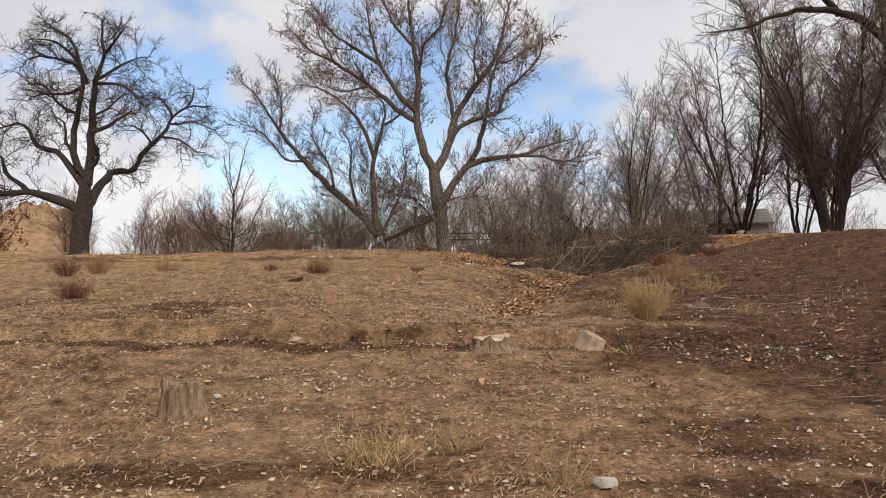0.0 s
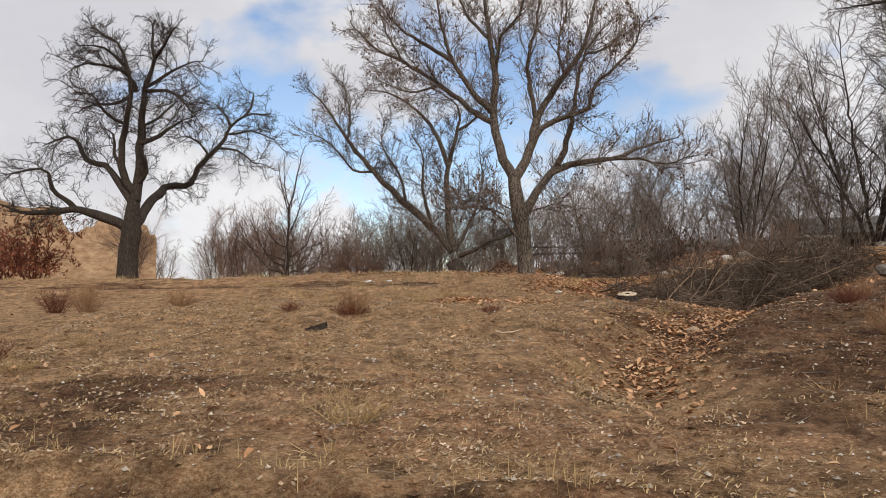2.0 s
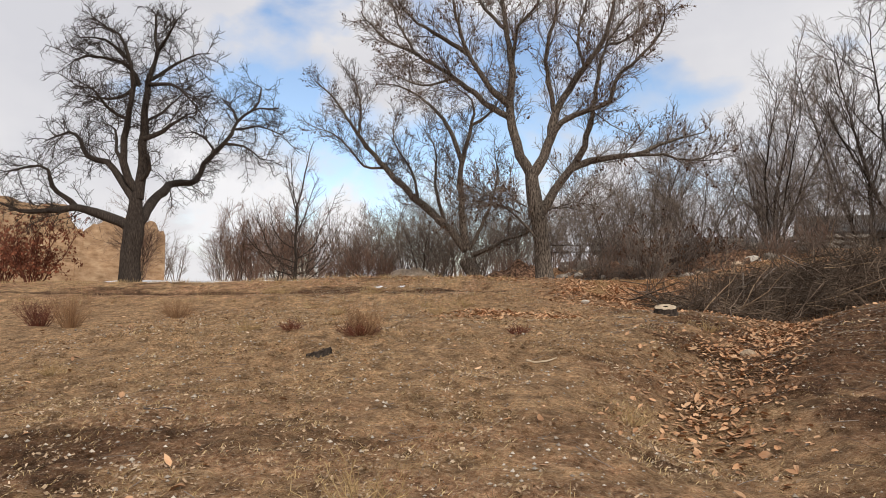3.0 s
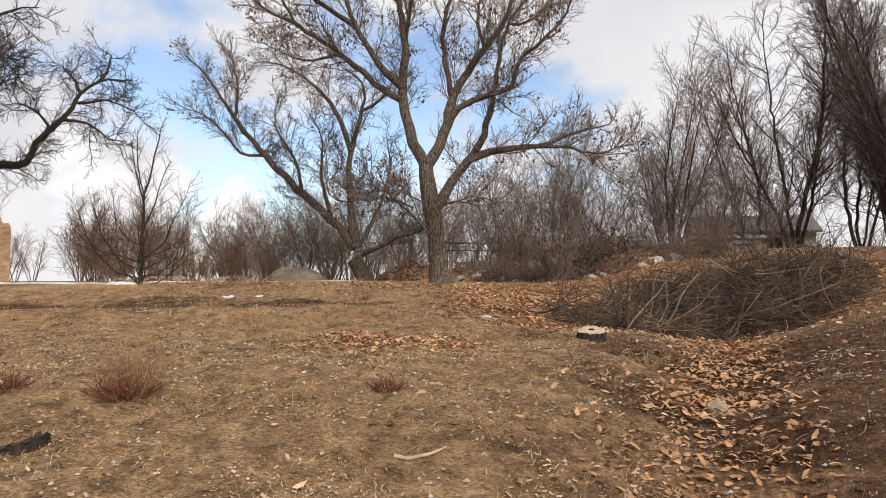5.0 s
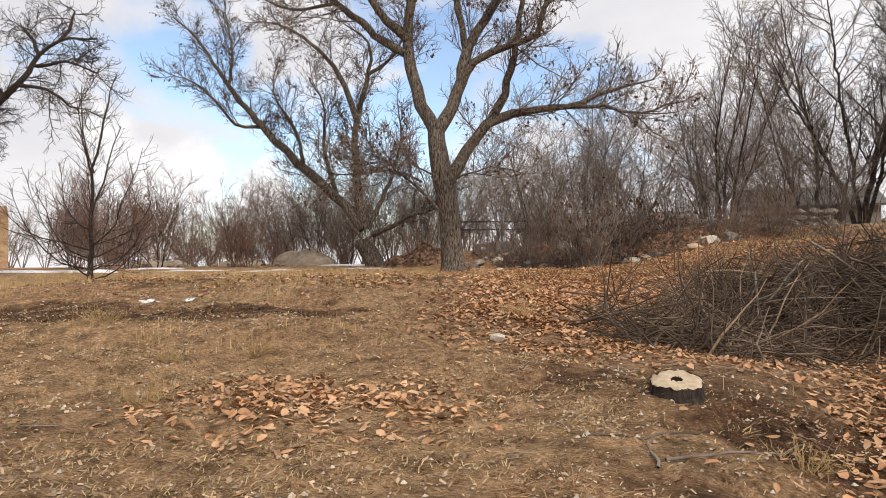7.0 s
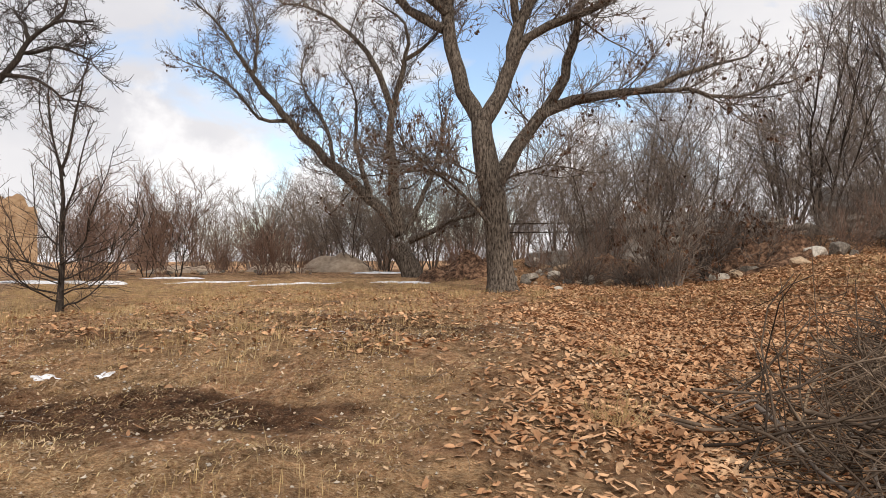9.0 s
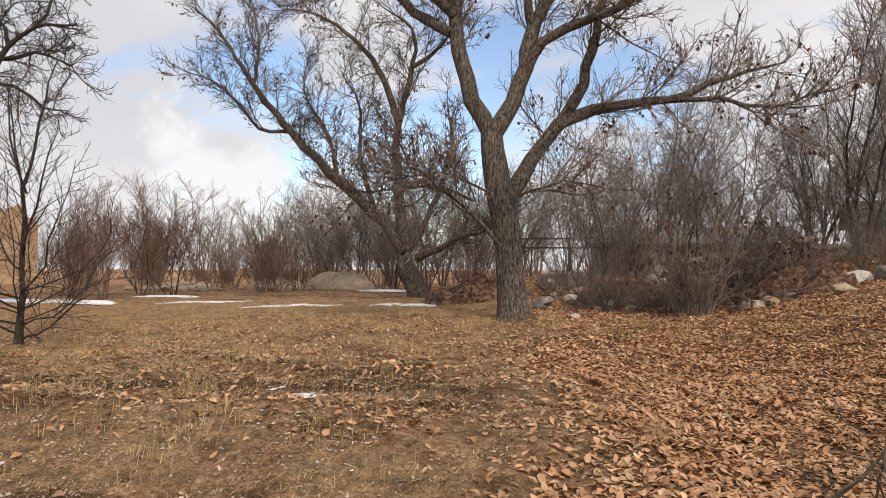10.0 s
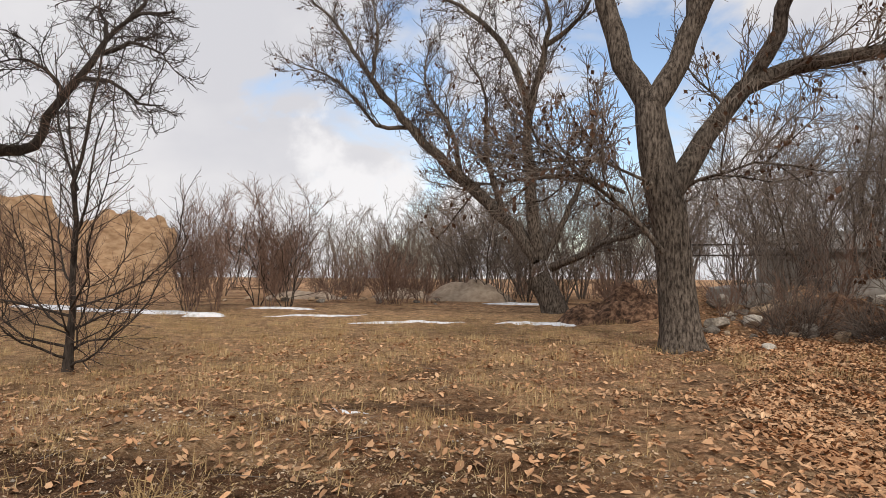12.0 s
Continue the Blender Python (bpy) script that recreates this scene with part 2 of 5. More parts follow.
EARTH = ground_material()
BARK = ramp_material("grey_bark", [(0.36, (0.03, 0.023, 0.018)), (0.48, (0.115, 0.092, 0.073)), (0.63, (0.25, 0.208, 0.168))], 9, 0.95, 1.0, 11, (3.0, 3.0, 0.9), (0.5, 0.3), bump_distance=0.07, detail=7.0)
BARK_DARK = ramp_material("dark_bark", [(0.3, (0.02, 0.015, 0.012)), (0.5, (0.055, 0.043, 0.035)), (0.75, (0.125, 0.10, 0.082))], 10, 0.95, 0.9, 14, (4, 4, 0.7), (0.8, 0.25), bump_distance=0.04)
TWIG = ramp_material("grey_twig", [(0.3, (0.125, 0.098, 0.08)), (0.6, (0.26, 0.212, 0.175))], 3, 0.85, 0, second=(0.5, 0.3))
TWIG_DARK = ramp_material("dark_twig", [(0.3, (0.06, 0.046, 0.039)), (0.6, (0.14, 0.112, 0.094))], 3, 0.85, 0, second=(0.5, 0.3))
BRUSH = ramp_material("brushwood", [(0.3, (0.04, 0.027, 0.019)), (0.5, (0.11, 0.078, 0.055)), (0.7, (0.24, 0.18, 0.13))], 2.5, 0.9, 0, second=(0.9, 0.3), per_island=0.4)
TWIG_BLACK = ramp_material("black_twig", [(0.3, (0.025, 0.019, 0.016)), (0.6, (0.07, 0.055, 0.046))], 3, 0.85, 0, second=(0.5, 0.3))
TWIG_BROWN = ramp_material("brown_twig", [(0.3, (0.14, 0.085, 0.062)), (0.6, (0.27, 0.175, 0.13))], 3, 0.85, 0, second=(0.5, 0.3), per_object=0.2)
TWIG_RED = ramp_material("red_twig", [(0.3, (0.09, 0.028, 0.018)), (0.6, (0.21, 0.075, 0.045))], 3, 0.85, 0, second=(0.7, 0.3))
LEAF = ramp_material("dry_leaf", [(0.25, (0.22, 0.10, 0.046)), (0.45, (0.42, 0.225, 0.115)), (0.6, (0.56, 0.345, 0.195)), (0.78, (0.70, 0.49, 0.31))], 2.3, 0.75, 0.2, 40, per_island=0.38)
CHIP = ramp_material("wood_chip", [(0.25, (0.20, 0.125, 0.075)), (0.5, (0.38, 0.265, 0.165)), (0.72, (0.58, 0.45, 0.32))], 2.3, 0.85, 0, per_island=0.45)
LEAF_DARK = ramp_material("hanging_leaf", [(0.3, (0.05, 0.03, 0.02)), (0.6, (0.14, 0.075, 0.045))], 4, 0.8, 0, per_island=0.3)
STRAW = ramp_material("dead_grass", [(0.3, (0.30, 0.19, 0.085)), (0.5, (0.47, 0.33, 0.16)), (0.7, (0.60, 0.46, 0.26))], 1.3, 0.8, 0, per_island=0.3)
STRAW_RED = ramp_material("rusty_grass", [(0.3, (0.24, 0.12, 0.06)), (0.6, (0.42, 0.26, 0.14))], 2.0, 0.8, 0, per_island=0.3)
PEBBLE = ramp_material("pebble", [(0.3, (0.26, 0.20, 0.14)), (0.6, (0.52, 0.46, 0.38))], 3.0, 0.85, 0.2, 30, per_island=0.35)
STONE = ramp_material("pale_stone", [(0.3, (0.09, 0.078, 0.065)), (0.52, (0.24, 0.21, 0.175)), (0.75, (0.46, 0.42, 0.36))], 6, 0.9, 0.6, 22, second=(1.3, 0.25), per_object=0.3)
SANDSTONE = ramp_material("sandstone", [(0.3, (0.28, 0.19, 0.12)), (0.6, (0.50, 0.38, 0.26))], 8, 0.9, 0.6, 25, second=(2, 0.25))
WHITE_STONE = ramp_material("white_stone", [(0.3, (0.38, 0.335, 0.275)), (0.6, (0.66, 0.61, 0.53))], 9, 0.85, 0.5, 30, second=(3, 0.15))
CUT_WOOD = ramp_material("sawn_wood", [(0.3, (0.36, 0.265, 0.175)), (0.6, (0.58, 0.47, 0.33))], 14, 0.85, 0.4, 40, second=(3, 0.2))
OLD_WOOD = ramp_material("weathered_wood", [(0.3, (0.11, 0.072, 0.045)), (0.5, (0.33, 0.228, 0.142)), (0.75, (0.54, 0.41, 0.285))], 9, 0.9, 0.9, 16, (6, 6, 0.6), second=(1.5, 0.25), bump_distance=0.03)
CHAR = ramp_material("dark_rot", [(0.3, (0.025, 0.017, 0.011)), (0.65, (0.085, 0.058, 0.038))], 12, 0.95, 0.6, 30)
ADOBE = ramp_material("adobe", [(0.33, (0.30, 0.19, 0.11)), (0.5, (0.43, 0.29, 0.175)), (0.68, (0.53, 0.385, 0.25))], 1.6, 0.95, 0.8, 5, (1, 1, 2.2), second=(0.4, 0.2), bump_distance=0.09)
SNOW = ramp_material("old_snow", [(0.32, (0.50, 0.49, 0.48)), (0.55, (0.80, 0.81, 0.84))], 6, 0.7, 0.4, 20, second=(1.5, 0.08))
MOUND = ramp_material("clay_heap", [(0.3, (0.30, 0.225, 0.165)), (0.6, (0.46, 0.37, 0.28))], 5, 0.95, 0.7, 14, second=(1.2, 0.15), bump_distance=0.06)
DEBRIS = ramp_material("leafy_debris", [(0.36, (0.035, 0.02, 0.013)), (0.5, (0.15, 0.082, 0.05)), (0.62, (0.33, 0.2, 0.125))], 9, 0.95, 1.0, 16, second=(1.6, 0.35), bump_distance=0.1)
RUST = ramp_material("dark_iron", [(0.3, (0.03, 0.026, 0.024)), (0.7, (0.10, 0.085, 0.075))], 12, 0.7, 0.2)
CONCRETE = ramp_material("grey_concrete", [(0.3, (0.19, 0.18, 0.165)), (0.7, (0.36, 0.34, 0.31))], 2.5, 0.9, 0.4, 12, second=(0.6, 0.2))
ROOF = ramp_material("grey_roof", [(0.3, (0.13, 0.12, 0.11)), (0.7, (0.24, 0.22, 0.2))], 2.5, 0.8, 0.3, 12, second=(0.6, 0.2))
PALE_WALL = ramp_material("pale_plaster", [(0.3, (0.36, 0.33, 0.29)), (0.7, (0.55, 0.51, 0.46))], 1.5, 0.9, 0.3, 12, second=(0.5, 0.15))


# ---- mesh helpers ----
def mesh_object(name, verts, faces, material, parent=None, smooth=True, label=""):
    me = bpy.data.meshes.new(name)
    me.from_pydata(verts.tolist() if isinstance(verts, np.ndarray) else verts, [], faces.tolist() if isinstance(faces, np.ndarray) else faces)
    me.materials.append(material)
    if smooth:
        me.polygons.foreach_set("use_smooth", [True] * len(me.polygons))
    me.update()
    ob = new(name, me)
    ob.parent = parent
    if label:
        ob["label"] = label
    return ob


def part(name, bm, material, parent=None, label="", smooth=True):
    me = bpy.data.meshes.new(name)
    bm.to_mesh(me)
    bm.free()
    me.materials.append(material)
    if smooth:
        me.polygons.foreach_set("use_smooth", [True] * len(me.polygons))
    ob = new(name, me)
    ob.parent = parent
    if label:
        ob["label"] = label
    return ob


def unit(v):
    return v / (np.linalg.norm(v, axis=-1, keepdims=True) + 1e-9)


def tubes(lines, sides):
    """lines: list of (points n x 3, radii n). Returns verts, quad faces of all of them."""
    groups = {}
    for pts, rad in lines:
        groups.setdefault(len(pts), []).append((pts, rad))
    vs, fs, base = [], [], 0
    ang = np.linspace(0, 2 * math.pi, sides, endpoint=False)
    for n, items in groups.items():
        p = np.array([q[0] for q in items])
        r = np.array([q[1] for q in items])
        tan = unit(np.gradient(p, axis=1))
        ref = np.eye(3)[np.argmin(np.abs(tan).max(1), axis=1)][:, None, :]
        u = unit(np.cross(tan, ref))
        w = np.cross(tan, u)
        ring = p[:, :, None] + r[:, :, None, None] * (np.cos(ang)[:, None] * u[:, :, None] + np.sin(ang)[:, None] * w[:, :, None])
        m = len(items)
        vs.append(ring.reshape(-1, 3))
        idx = (base + np.arange(m * n * sides)).reshape(m, n, sides)
        a, b = idx[:, :-1], idx[:, 1:]
        quads = np.stack([a, np.roll(a, -1, 2), np.roll(b, -1, 2), b], -1).reshape(-1, 4)
        fs.append(quads)
        base += m * n * sides
    return np.concatenate(vs), np.concatenate(fs)


def smooth_line(points, step=0.35):
    """A rounded line through a few points."""
    p = np.array(points, float)
    ext = np.vstack([2 * p[0] - p[1], p, 2 * p[-1] - p[-2]])
    out = []
    for i in range(1, len(ext) - 2):
        n = max(2, int(np.linalg.norm(ext[i + 1] - ext[i]) / step))
        for t in np.linspace(0, 1, n, endpoint=False):
            a, b, c, d = ext[i - 1 : i + 3]
            out.append(0.5 * (2 * b + (c - a) * t + (2 * a - 5 * b + 4 * c - d) * t**2 + (3 * b - a - 3 * c + d) * t**3))
    out.append(p[-1])
    return np.array(out)


def wander(rng, start, way, length, n, bend, lift):
    pts = [np.array(start, float)]
    d = unit(np.array(way, float))
    for _ in range(n - 1):
        d = d + rng.normal(0, bend, 3)
        d[2] += lift
        d = unit(d)
        pts.append(pts[-1] + d * length / (n - 1))
    return np.array(pts)


def sprout(rng, path, radii, level, plan, store):
    """Side shoots along a branch, and theirs in turn. plan rows: spacing, length, points, bend, lift, first, spread, thinnest."""
    if level >= len(plan):
        return
    spacing, length, n, bend, lift, first, spread, thin = plan[level]
    seg = np.linalg.norm(np.diff(path, axis=0), axis=1)
    total = seg.sum()
    along = np.r_[0, np.cumsum(seg)] / total
    count = max(1, int(total * (1 - first) / spacing + rng.random()))
    for s in first + (0.99 - first) * (np.arange(count) + rng.random(count)) / count:
        i = min(np.searchsorted(along, s) - 1, len(path) - 2)
        i = max(i, 0)
        f = (s - along[i]) / (along[i + 1] - along[i] + 1e-9)
        at = path[i] + f * (path[i + 1] - path[i])
        r = radii[i] + f * (radii[i + 1] - radii[i])
        tan = unit(path[i + 1] - path[i])
        side = rng.normal(0, 1, 3)
        side = unit(side - tan * (side @ tan))
        a = radians(rng.uniform(*spread))
        way = math.cos(a) * tan + math.sin(a) * side
        ln = length * rng.uniform(0.45, 1.25) * (1 - 0.45 * s)
        r0 = max(thin, min(r * 0.55, ln * 0.012))
        child = wander(rng, at, way, ln, n, bend, lift)
        rad = np.linspace(r0, max(thin * 0.6, r0 * 0.25), n)
        store[level].append((child, rad))
        sprout(rng, child, rad, level + 1, plan, store)


def tree_parts(root, rng, limbs, plan, bark, twig, limb_sides=8, crown_bark=None):
    """limbs: list of (points, radius at the foot, radius at the tip). One mesh for each limb, one for the crown."""
    store = [[] for _ in plan]
    for n, (pts, r0, r1) in enumerate(limbs):
        line = smooth_line(pts)
        line[1:-1] += rng.normal(0, 0.025, (len(line) - 2, 3))
        s = np.linspace(0, 1, len(line))
        rad = r1 + (r0 - r1) * (1 - s) ** 0.9
        rad *= 1 + rng.normal(0, 0.04, len(line))
        v, f = tubes([(line, rad)], limb_sides)
        mesh_object("limb", v, f, bark, root)
        sprout(rng, line, rad, 0, plan, store)
    if store[0]:
        v, f = tubes(store[0], 5)
        tagged(mesh_object("branchwork", v, f, crown_bark or bark, root, label="bare branches"), kind="stuff")
    fine = [q for rows in store[1:] for q in rows]
    if fine:
        v, f = tubes(fine, 3)
        tagged(mesh_object("crown", v, f, twig, root, label="bare twigs"), kind="stuff")
    return store


def trunk_mesh(root, points, radii, bark, rng, sides=28, flare=0.5, ridges=11):
    """A trunk with a flared foot and ridged bark."""
    line = smooth_line(points, 0.09)
    s = np.linspace(0, 1, len(line))
    rad = np.interp(s, np.linspace(0, 1, len(radii)), radii)
    v, f = tubes([(line, rad)], sides)
    v = v.reshape(len(line), sides, 3)
    ang = np.linspace(0, 2 * math.pi, sides, endpoint=False)
    height = np.linalg.norm(line - line[0], axis=1)
    ph = rng.uniform(0, 6.28, 4)
    for i in range(len(line)):
        wobble = 0.035 * np.sin(3 * ang + ph[0] + 0.8 * height[i]) + 0.02 * np.sin(5 * ang + ph[1] - 1.3 * height[i])
        bark_ridge = 0.022 * np.sin(ridges * ang + 2.2 * math.sin(1.9 * height[i] + ph[2])) + rng.normal(0, 0.008, sides)
        foot = flare * math.exp(-height[i] / 0.28) * (1 + 0.45 * np.sin(4 * ang + ph[3]))
        scale = 1 + wobble + bark_ridge + foot
        v[i] = line[i] + (v[i] - line[i]) * scale[:, None]
    return mesh_object("trunk", v.reshape(-1, 3), f, bark, root)


# ---- the lie of the land ----
GROUND_Y = [-60, -40, -34, -30.8, -28, -26.5, -25, -24.2, -22, -20, -19.3, -18.4, -17, -15.3, -14, -12.9, -11.5, -10, -9, -6.8, -4, 0, 5, 13, 20, 40, 100]
GROUND_Z = [-3.2, -2.9, -2.55, -2.3, -2.05, -1.87, -1.66, -1.5, -1.3, -1.08, -0.97, -0.78, -0.74, -0.72, -0.64, -0.5, -0.27, -0.08, -0.02, -0.06, -0.1, 0, 0.06, 0.2, 0.2, 0.0, -1.0]


def step01(a, b, v):
    t = np.clip((v - a) / (b - a), 0, 1)
    return t * t * (3 - 2 * t)


def gully_x(y):
    return 2.6 + 0.42 * np.clip(y + 17.5, -2.6, 5.0)


def ground_z(x, y):
    """Height of the ground."""
    x, y = np.asarray(x, float), np.asarray(y, float)
    z = sum(np.interp(y + d, GROUND_Y, GROUND_Z) for d in (-0.5, 0, 0.5)) / 3
    near = step01(-60, -30, y) * (1 - step01(20, 45, y))
    # the path side dips east of the hump, then the bank climbs
    z = z - 0.3 * step01(0.2, 2.4, x) * step01(-14.6, -12.0, y) * (1 - step01(-5, -0.5, y))
    over = np.clip(x - 3.0, 0, None)
    z = z + near * np.where(over < 5, 0.03 * over**2, 0.75 + 0.02 * np.clip(over - 5, 0, 20))
    # hollow under the brush pile
    z = z - 0.6 * np.exp(-(((x - 5.3) / 2.1) ** 2) - (((y + 10.6) / 2.2) ** 2))
    # gully beside the path, running off to the east
    z = z - 0.36 * np.exp(-(((x - gully_x(y)) / 0.72) ** 2)) * step01(-23.5, -20.5, y) * (1 - step01(-14.5, -12, y))
    # rubble bank behind the big tree
    z = z + 0.62 * step01(-2.5, 0.8, x) * step01(2.6, 5.6, y) * (1 - step01(25, 40, y))
    # west side falls slightly
    z = z - 0.16 * step01(-4, -9, x) * step01(-14, -8, y) * (1 - step01(0, 8, y))
    z = z - 0.25 * step01(-3, -10, x) * step01(-30, -24, y) * (1 - step01(-18, -12, y))
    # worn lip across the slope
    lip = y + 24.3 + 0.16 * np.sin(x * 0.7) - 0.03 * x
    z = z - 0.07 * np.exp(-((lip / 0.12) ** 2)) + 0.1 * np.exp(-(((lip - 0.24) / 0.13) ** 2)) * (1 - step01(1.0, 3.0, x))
    # old furrows west of the path
    west = (1 - step01(-1.2, 0.3, x)) * step01(-13.8, -12.8, y) * (1 - step01(-5, -4, y))
    z = z - west * 0.06 * np.cos(2 * math.pi * (y + 8.6 + 0.2 * np.sin(0.6 * x)) / 2.95)
    return z


def bumps(x, y):
    """Small unevenness of trodden soil."""
    fade = np.exp(-((np.asarray(x) / 22.0) ** 2)) * np.exp(-(((np.asarray(y) + 10) / 30.0) ** 2))
    return np.array([(0.06 * noise.noise((a * 0.9, b * 0.9, 0)) + 0.045 * noise.noise((a * 2.6, b * 2.6, 3)) + 0.032 * noise.noise((a * 5.6, b * 5.6, 7)) + 0.018 * noise.noise((a * 11, b * 11, 11))) * q
                     for a, b, q in zip(np.ravel(x), np.ravel(y), np.ravel(fade))]).reshape(np.shape(x))


def at_ground(x, y):
    return float(ground_z(x, y) + bumps(np.array([x]), np.array([y]))[0])


def make_ground():
    far = np.cumsum(np.geomspace(0.3, 320, 30))
    xs = np.r_[-14 - far[::-1], np.arange(-14, -4, 0.2), np.arange(-4, 5, 0.055), np.arange(5, 14, 0.2), 14 + far]
    ys = np.r_[-32 - far[::-1], np.arange(-32, -4, 0.055), np.arange(-4, 12, 0.2), 12 + far]
    gx, gy = np.meshgrid(xs, ys)
    gz = ground_z(gx, gy) + bumps(gx, gy)
    v = np.stack([gx, gy, gz], -1).reshape(-1, 3)
    n, m = len(ys), len(xs)
    i = np.arange(n * m).reshape(n, m)
    f = np.stack([i[:-1, :-1], i[:-1, 1:], i[1:, 1:], i[1:, :-1]], -1).reshape(-1, 4)
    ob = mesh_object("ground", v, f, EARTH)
    return tagged(ob, "dry brown earth slope with chaff, grit, damp patches and painted shade under the lip", "ground", kind="structure")


make_ground()


# ---- the big trees ----
def thing(name, x, y, label, category, group="", sink=0.0, rz=0.0):
    root = new(name)
    root.matrix_basis = pose(x, y, at_ground(x, y) - sink, 0, 0, rz)
    return tagged(root, label, category, group)


def limb_list(rows):
    """Rows of (foot radius, tip radius, foot depth, tip depth, (x, z) ...) to 3D limbs."""
    out = []
    for r0, r1, d0, d1, *pts in rows:
        n = len(pts)
        out.append(([(q[0], q[1], q[2]) if len(q) == 3 else (q[0], d0 + (d1 - d0) * i / (n - 1), q[1]) for i, q in enumerate(pts)], r0, r1))
    return out


PLAN_BIG = [(0.21, 2.0, 9, 0.14, 0.07, 0.2, (24, 58), 0.015), (0.135, 0.95, 6, 0.2, 0.07, 0.12, (25, 60), 0.0095), (0.105, 0.42, 4, 0.22, 0.06, 0.1, (25, 62), 0.0068)]


def big_tree():
    rng = np.random.default_rng(3)
    root = thing("tree", 0, 0, "large bare grey-barked tree with forked trunk on leaf-strewn ground", "tree")
    trunk_mesh(root, [(0.0, 0, -0.15), (-0.09, 0, 1.07), (-0.18, 0, 2.04), (-0.32, 0, 2.76), (-0.46, 0, 3.62), (-0.5, 0, 4.1)], [0.33, 0.3, 0.29, 0.3, 0.28, 0.24], BARK, rng)
    limbs = limb_list([
        (0.21, 0.03, 0, 0, (-0.50, 0.00, 4.03), (-0.72, 0.09, 4.49), (-1.11, 0.17, 5.38), (-1.35, 0.26, 6.77), (-1.23, 0.34, 8.30), (-1.50, 0.43, 10.12), (-1.75, 0.51, 12.22), (-1.93, 0.60, 13.31)),
        (0.13, 0.02, 0, 0, (-1.35, 0.20, 6.88), (-2.12, -0.16, 7.62), (-2.88, -0.52, 8.82), (-3.08, -0.88, 9.44), (-3.36, -1.24, 10.53), (-3.45, -1.60, 11.84)),
        (0.13, 0.02, 0, 0, (-1.40, 0.20, 6.46), (-2.31, 0.48, 7.11), (-3.61, 0.76, 8.26), (-5.20, 1.04, 9.39), (-6.72, 1.32, 10.34), (-7.74, 1.60, 11.48)),
        (0.09, 0.02, 0, 0, (-1.26, 0.50, 8.61), (-0.97, 0.00, 9.94), (-0.26, -0.50, 10.51), (0.20, -1.00, 11.95)),
        (0.2, 0.025, 0, 0, (-0.48, 0.00, 4.03), (0.11, 0.14, 5.22), (0.46, 0.29, 6.61), (0.96, 0.43, 7.50), (1.56, 0.57, 8.41), (2.29, 0.71, 9.44), (2.69, 0.86, 10.89), (3.10, 1.00, 12.48)),
        (0.11, 0.02, 0, 0, (0.43, 0.30, 6.36), (0.21, -0.07, 7.63), (0.11, -0.45, 8.74), (0.46, -0.82, 10.06), (0.76, -1.20, 11.83)),
        (0.13, 0.02, 0, 0, (0.11, 0.20, 5.18), (0.65, -0.06, 6.09), (1.61, -0.31, 6.42), (2.45, -0.57, 6.69), (2.58, -0.83, 7.33), (3.50, -1.09, 8.17), (4.17, -1.34, 8.88), (4.26, -1.60, 9.71)),
        (0.2, 0.02, 0, 0, (-0.27, 0.00, 2.40), (0.38, 0.20, 3.51), (1.00, 0.40, 4.32), (2.10, 0.60, 4.78), (3.45, 0.80, 4.91), (4.33, 1.00, 5.30), (5.28, 1.20, 5.63), (6.15, 1.40, 5.85)),
        (0.14, 0.02, 0, 0, (0.95, 0.50, 4.29), (1.51, 0.28, 5.22), (1.86, 0.06, 6.63), (2.01, -0.16, 7.67), (2.40, -0.38, 9.05), (3.29, -0.60, 10.03)),
        (0.07, 0.015, 0, 0, (3.42, 1.00, 4.95), (4.50, 0.50, 4.83), (5.36, 0.00, 4.54), (6.43, -0.50, 4.70)),
        (0.1, 0.015, 0, 0, (-3.06, 0.90, 9.26), (-4.02, 0.13, 9.72), (-5.12, -0.63, 10.36), (-5.94, -1.40, 11.31)),
        (0.08, 0.015, 0, 0, (-1.48, 0.50, 10.02), (-2.33, 0.80, 11.07), (-3.01, 1.10, 12.54), (-3.17, 1.40, 13.76)),
        (0.07, 0.015, 0, 0, (1.56, 0.80, 8.48), (1.32, 1.27, 9.94), (1.73, 1.73, 11.54), (1.63, 2.20, 13.36)),
        (0.07, 0.015, 0, 0, (-5.16, 0.80, 9.30), (-5.96, 1.50, 10.69), (-6.53, 2.20, 12.08)),
        (0.06, 0.012, 0, 0, (-3.64, 1.00, 8.33), (-4.74, 0.00, 7.80), (-5.89, -1.00, 8.03)),
        (0.06, 0.012, 0, 0, (2.55, 0.60, 9.27), (3.44, 1.20, 9.70), (4.27, 1.80, 10.94)),
        (0.05, 0.012, -0.3, -1.6, (-0.3, 1.6), (-0.9, 2.3), (-1.5, 2.8), (-2.1, 3.3)),
        (0.035, 0.01, -0.2, -1.2, (-0.9, 2.6), (-1.8, 2.9), (-3.0, 2.75), (-3.6, 2.9)),
        (0.03, 0.01, -0.2, -1.0, (-0.4, 2.7), (-1.3, 3.1), (-2.4, 3.0)),
        (0.03, 0.01, 0.1, -0.9, (-0.1, 2.6), (0.7, 2.9), (1.7, 2.8)),
    ])
    store = tree_parts(root, rng, limbs, PLAN_BIG, BARK, TWIG, 12)
    hanging_leaves(root, rng, [q for q in store[1] if rng.random() < 0.28], LEAF_DARK)


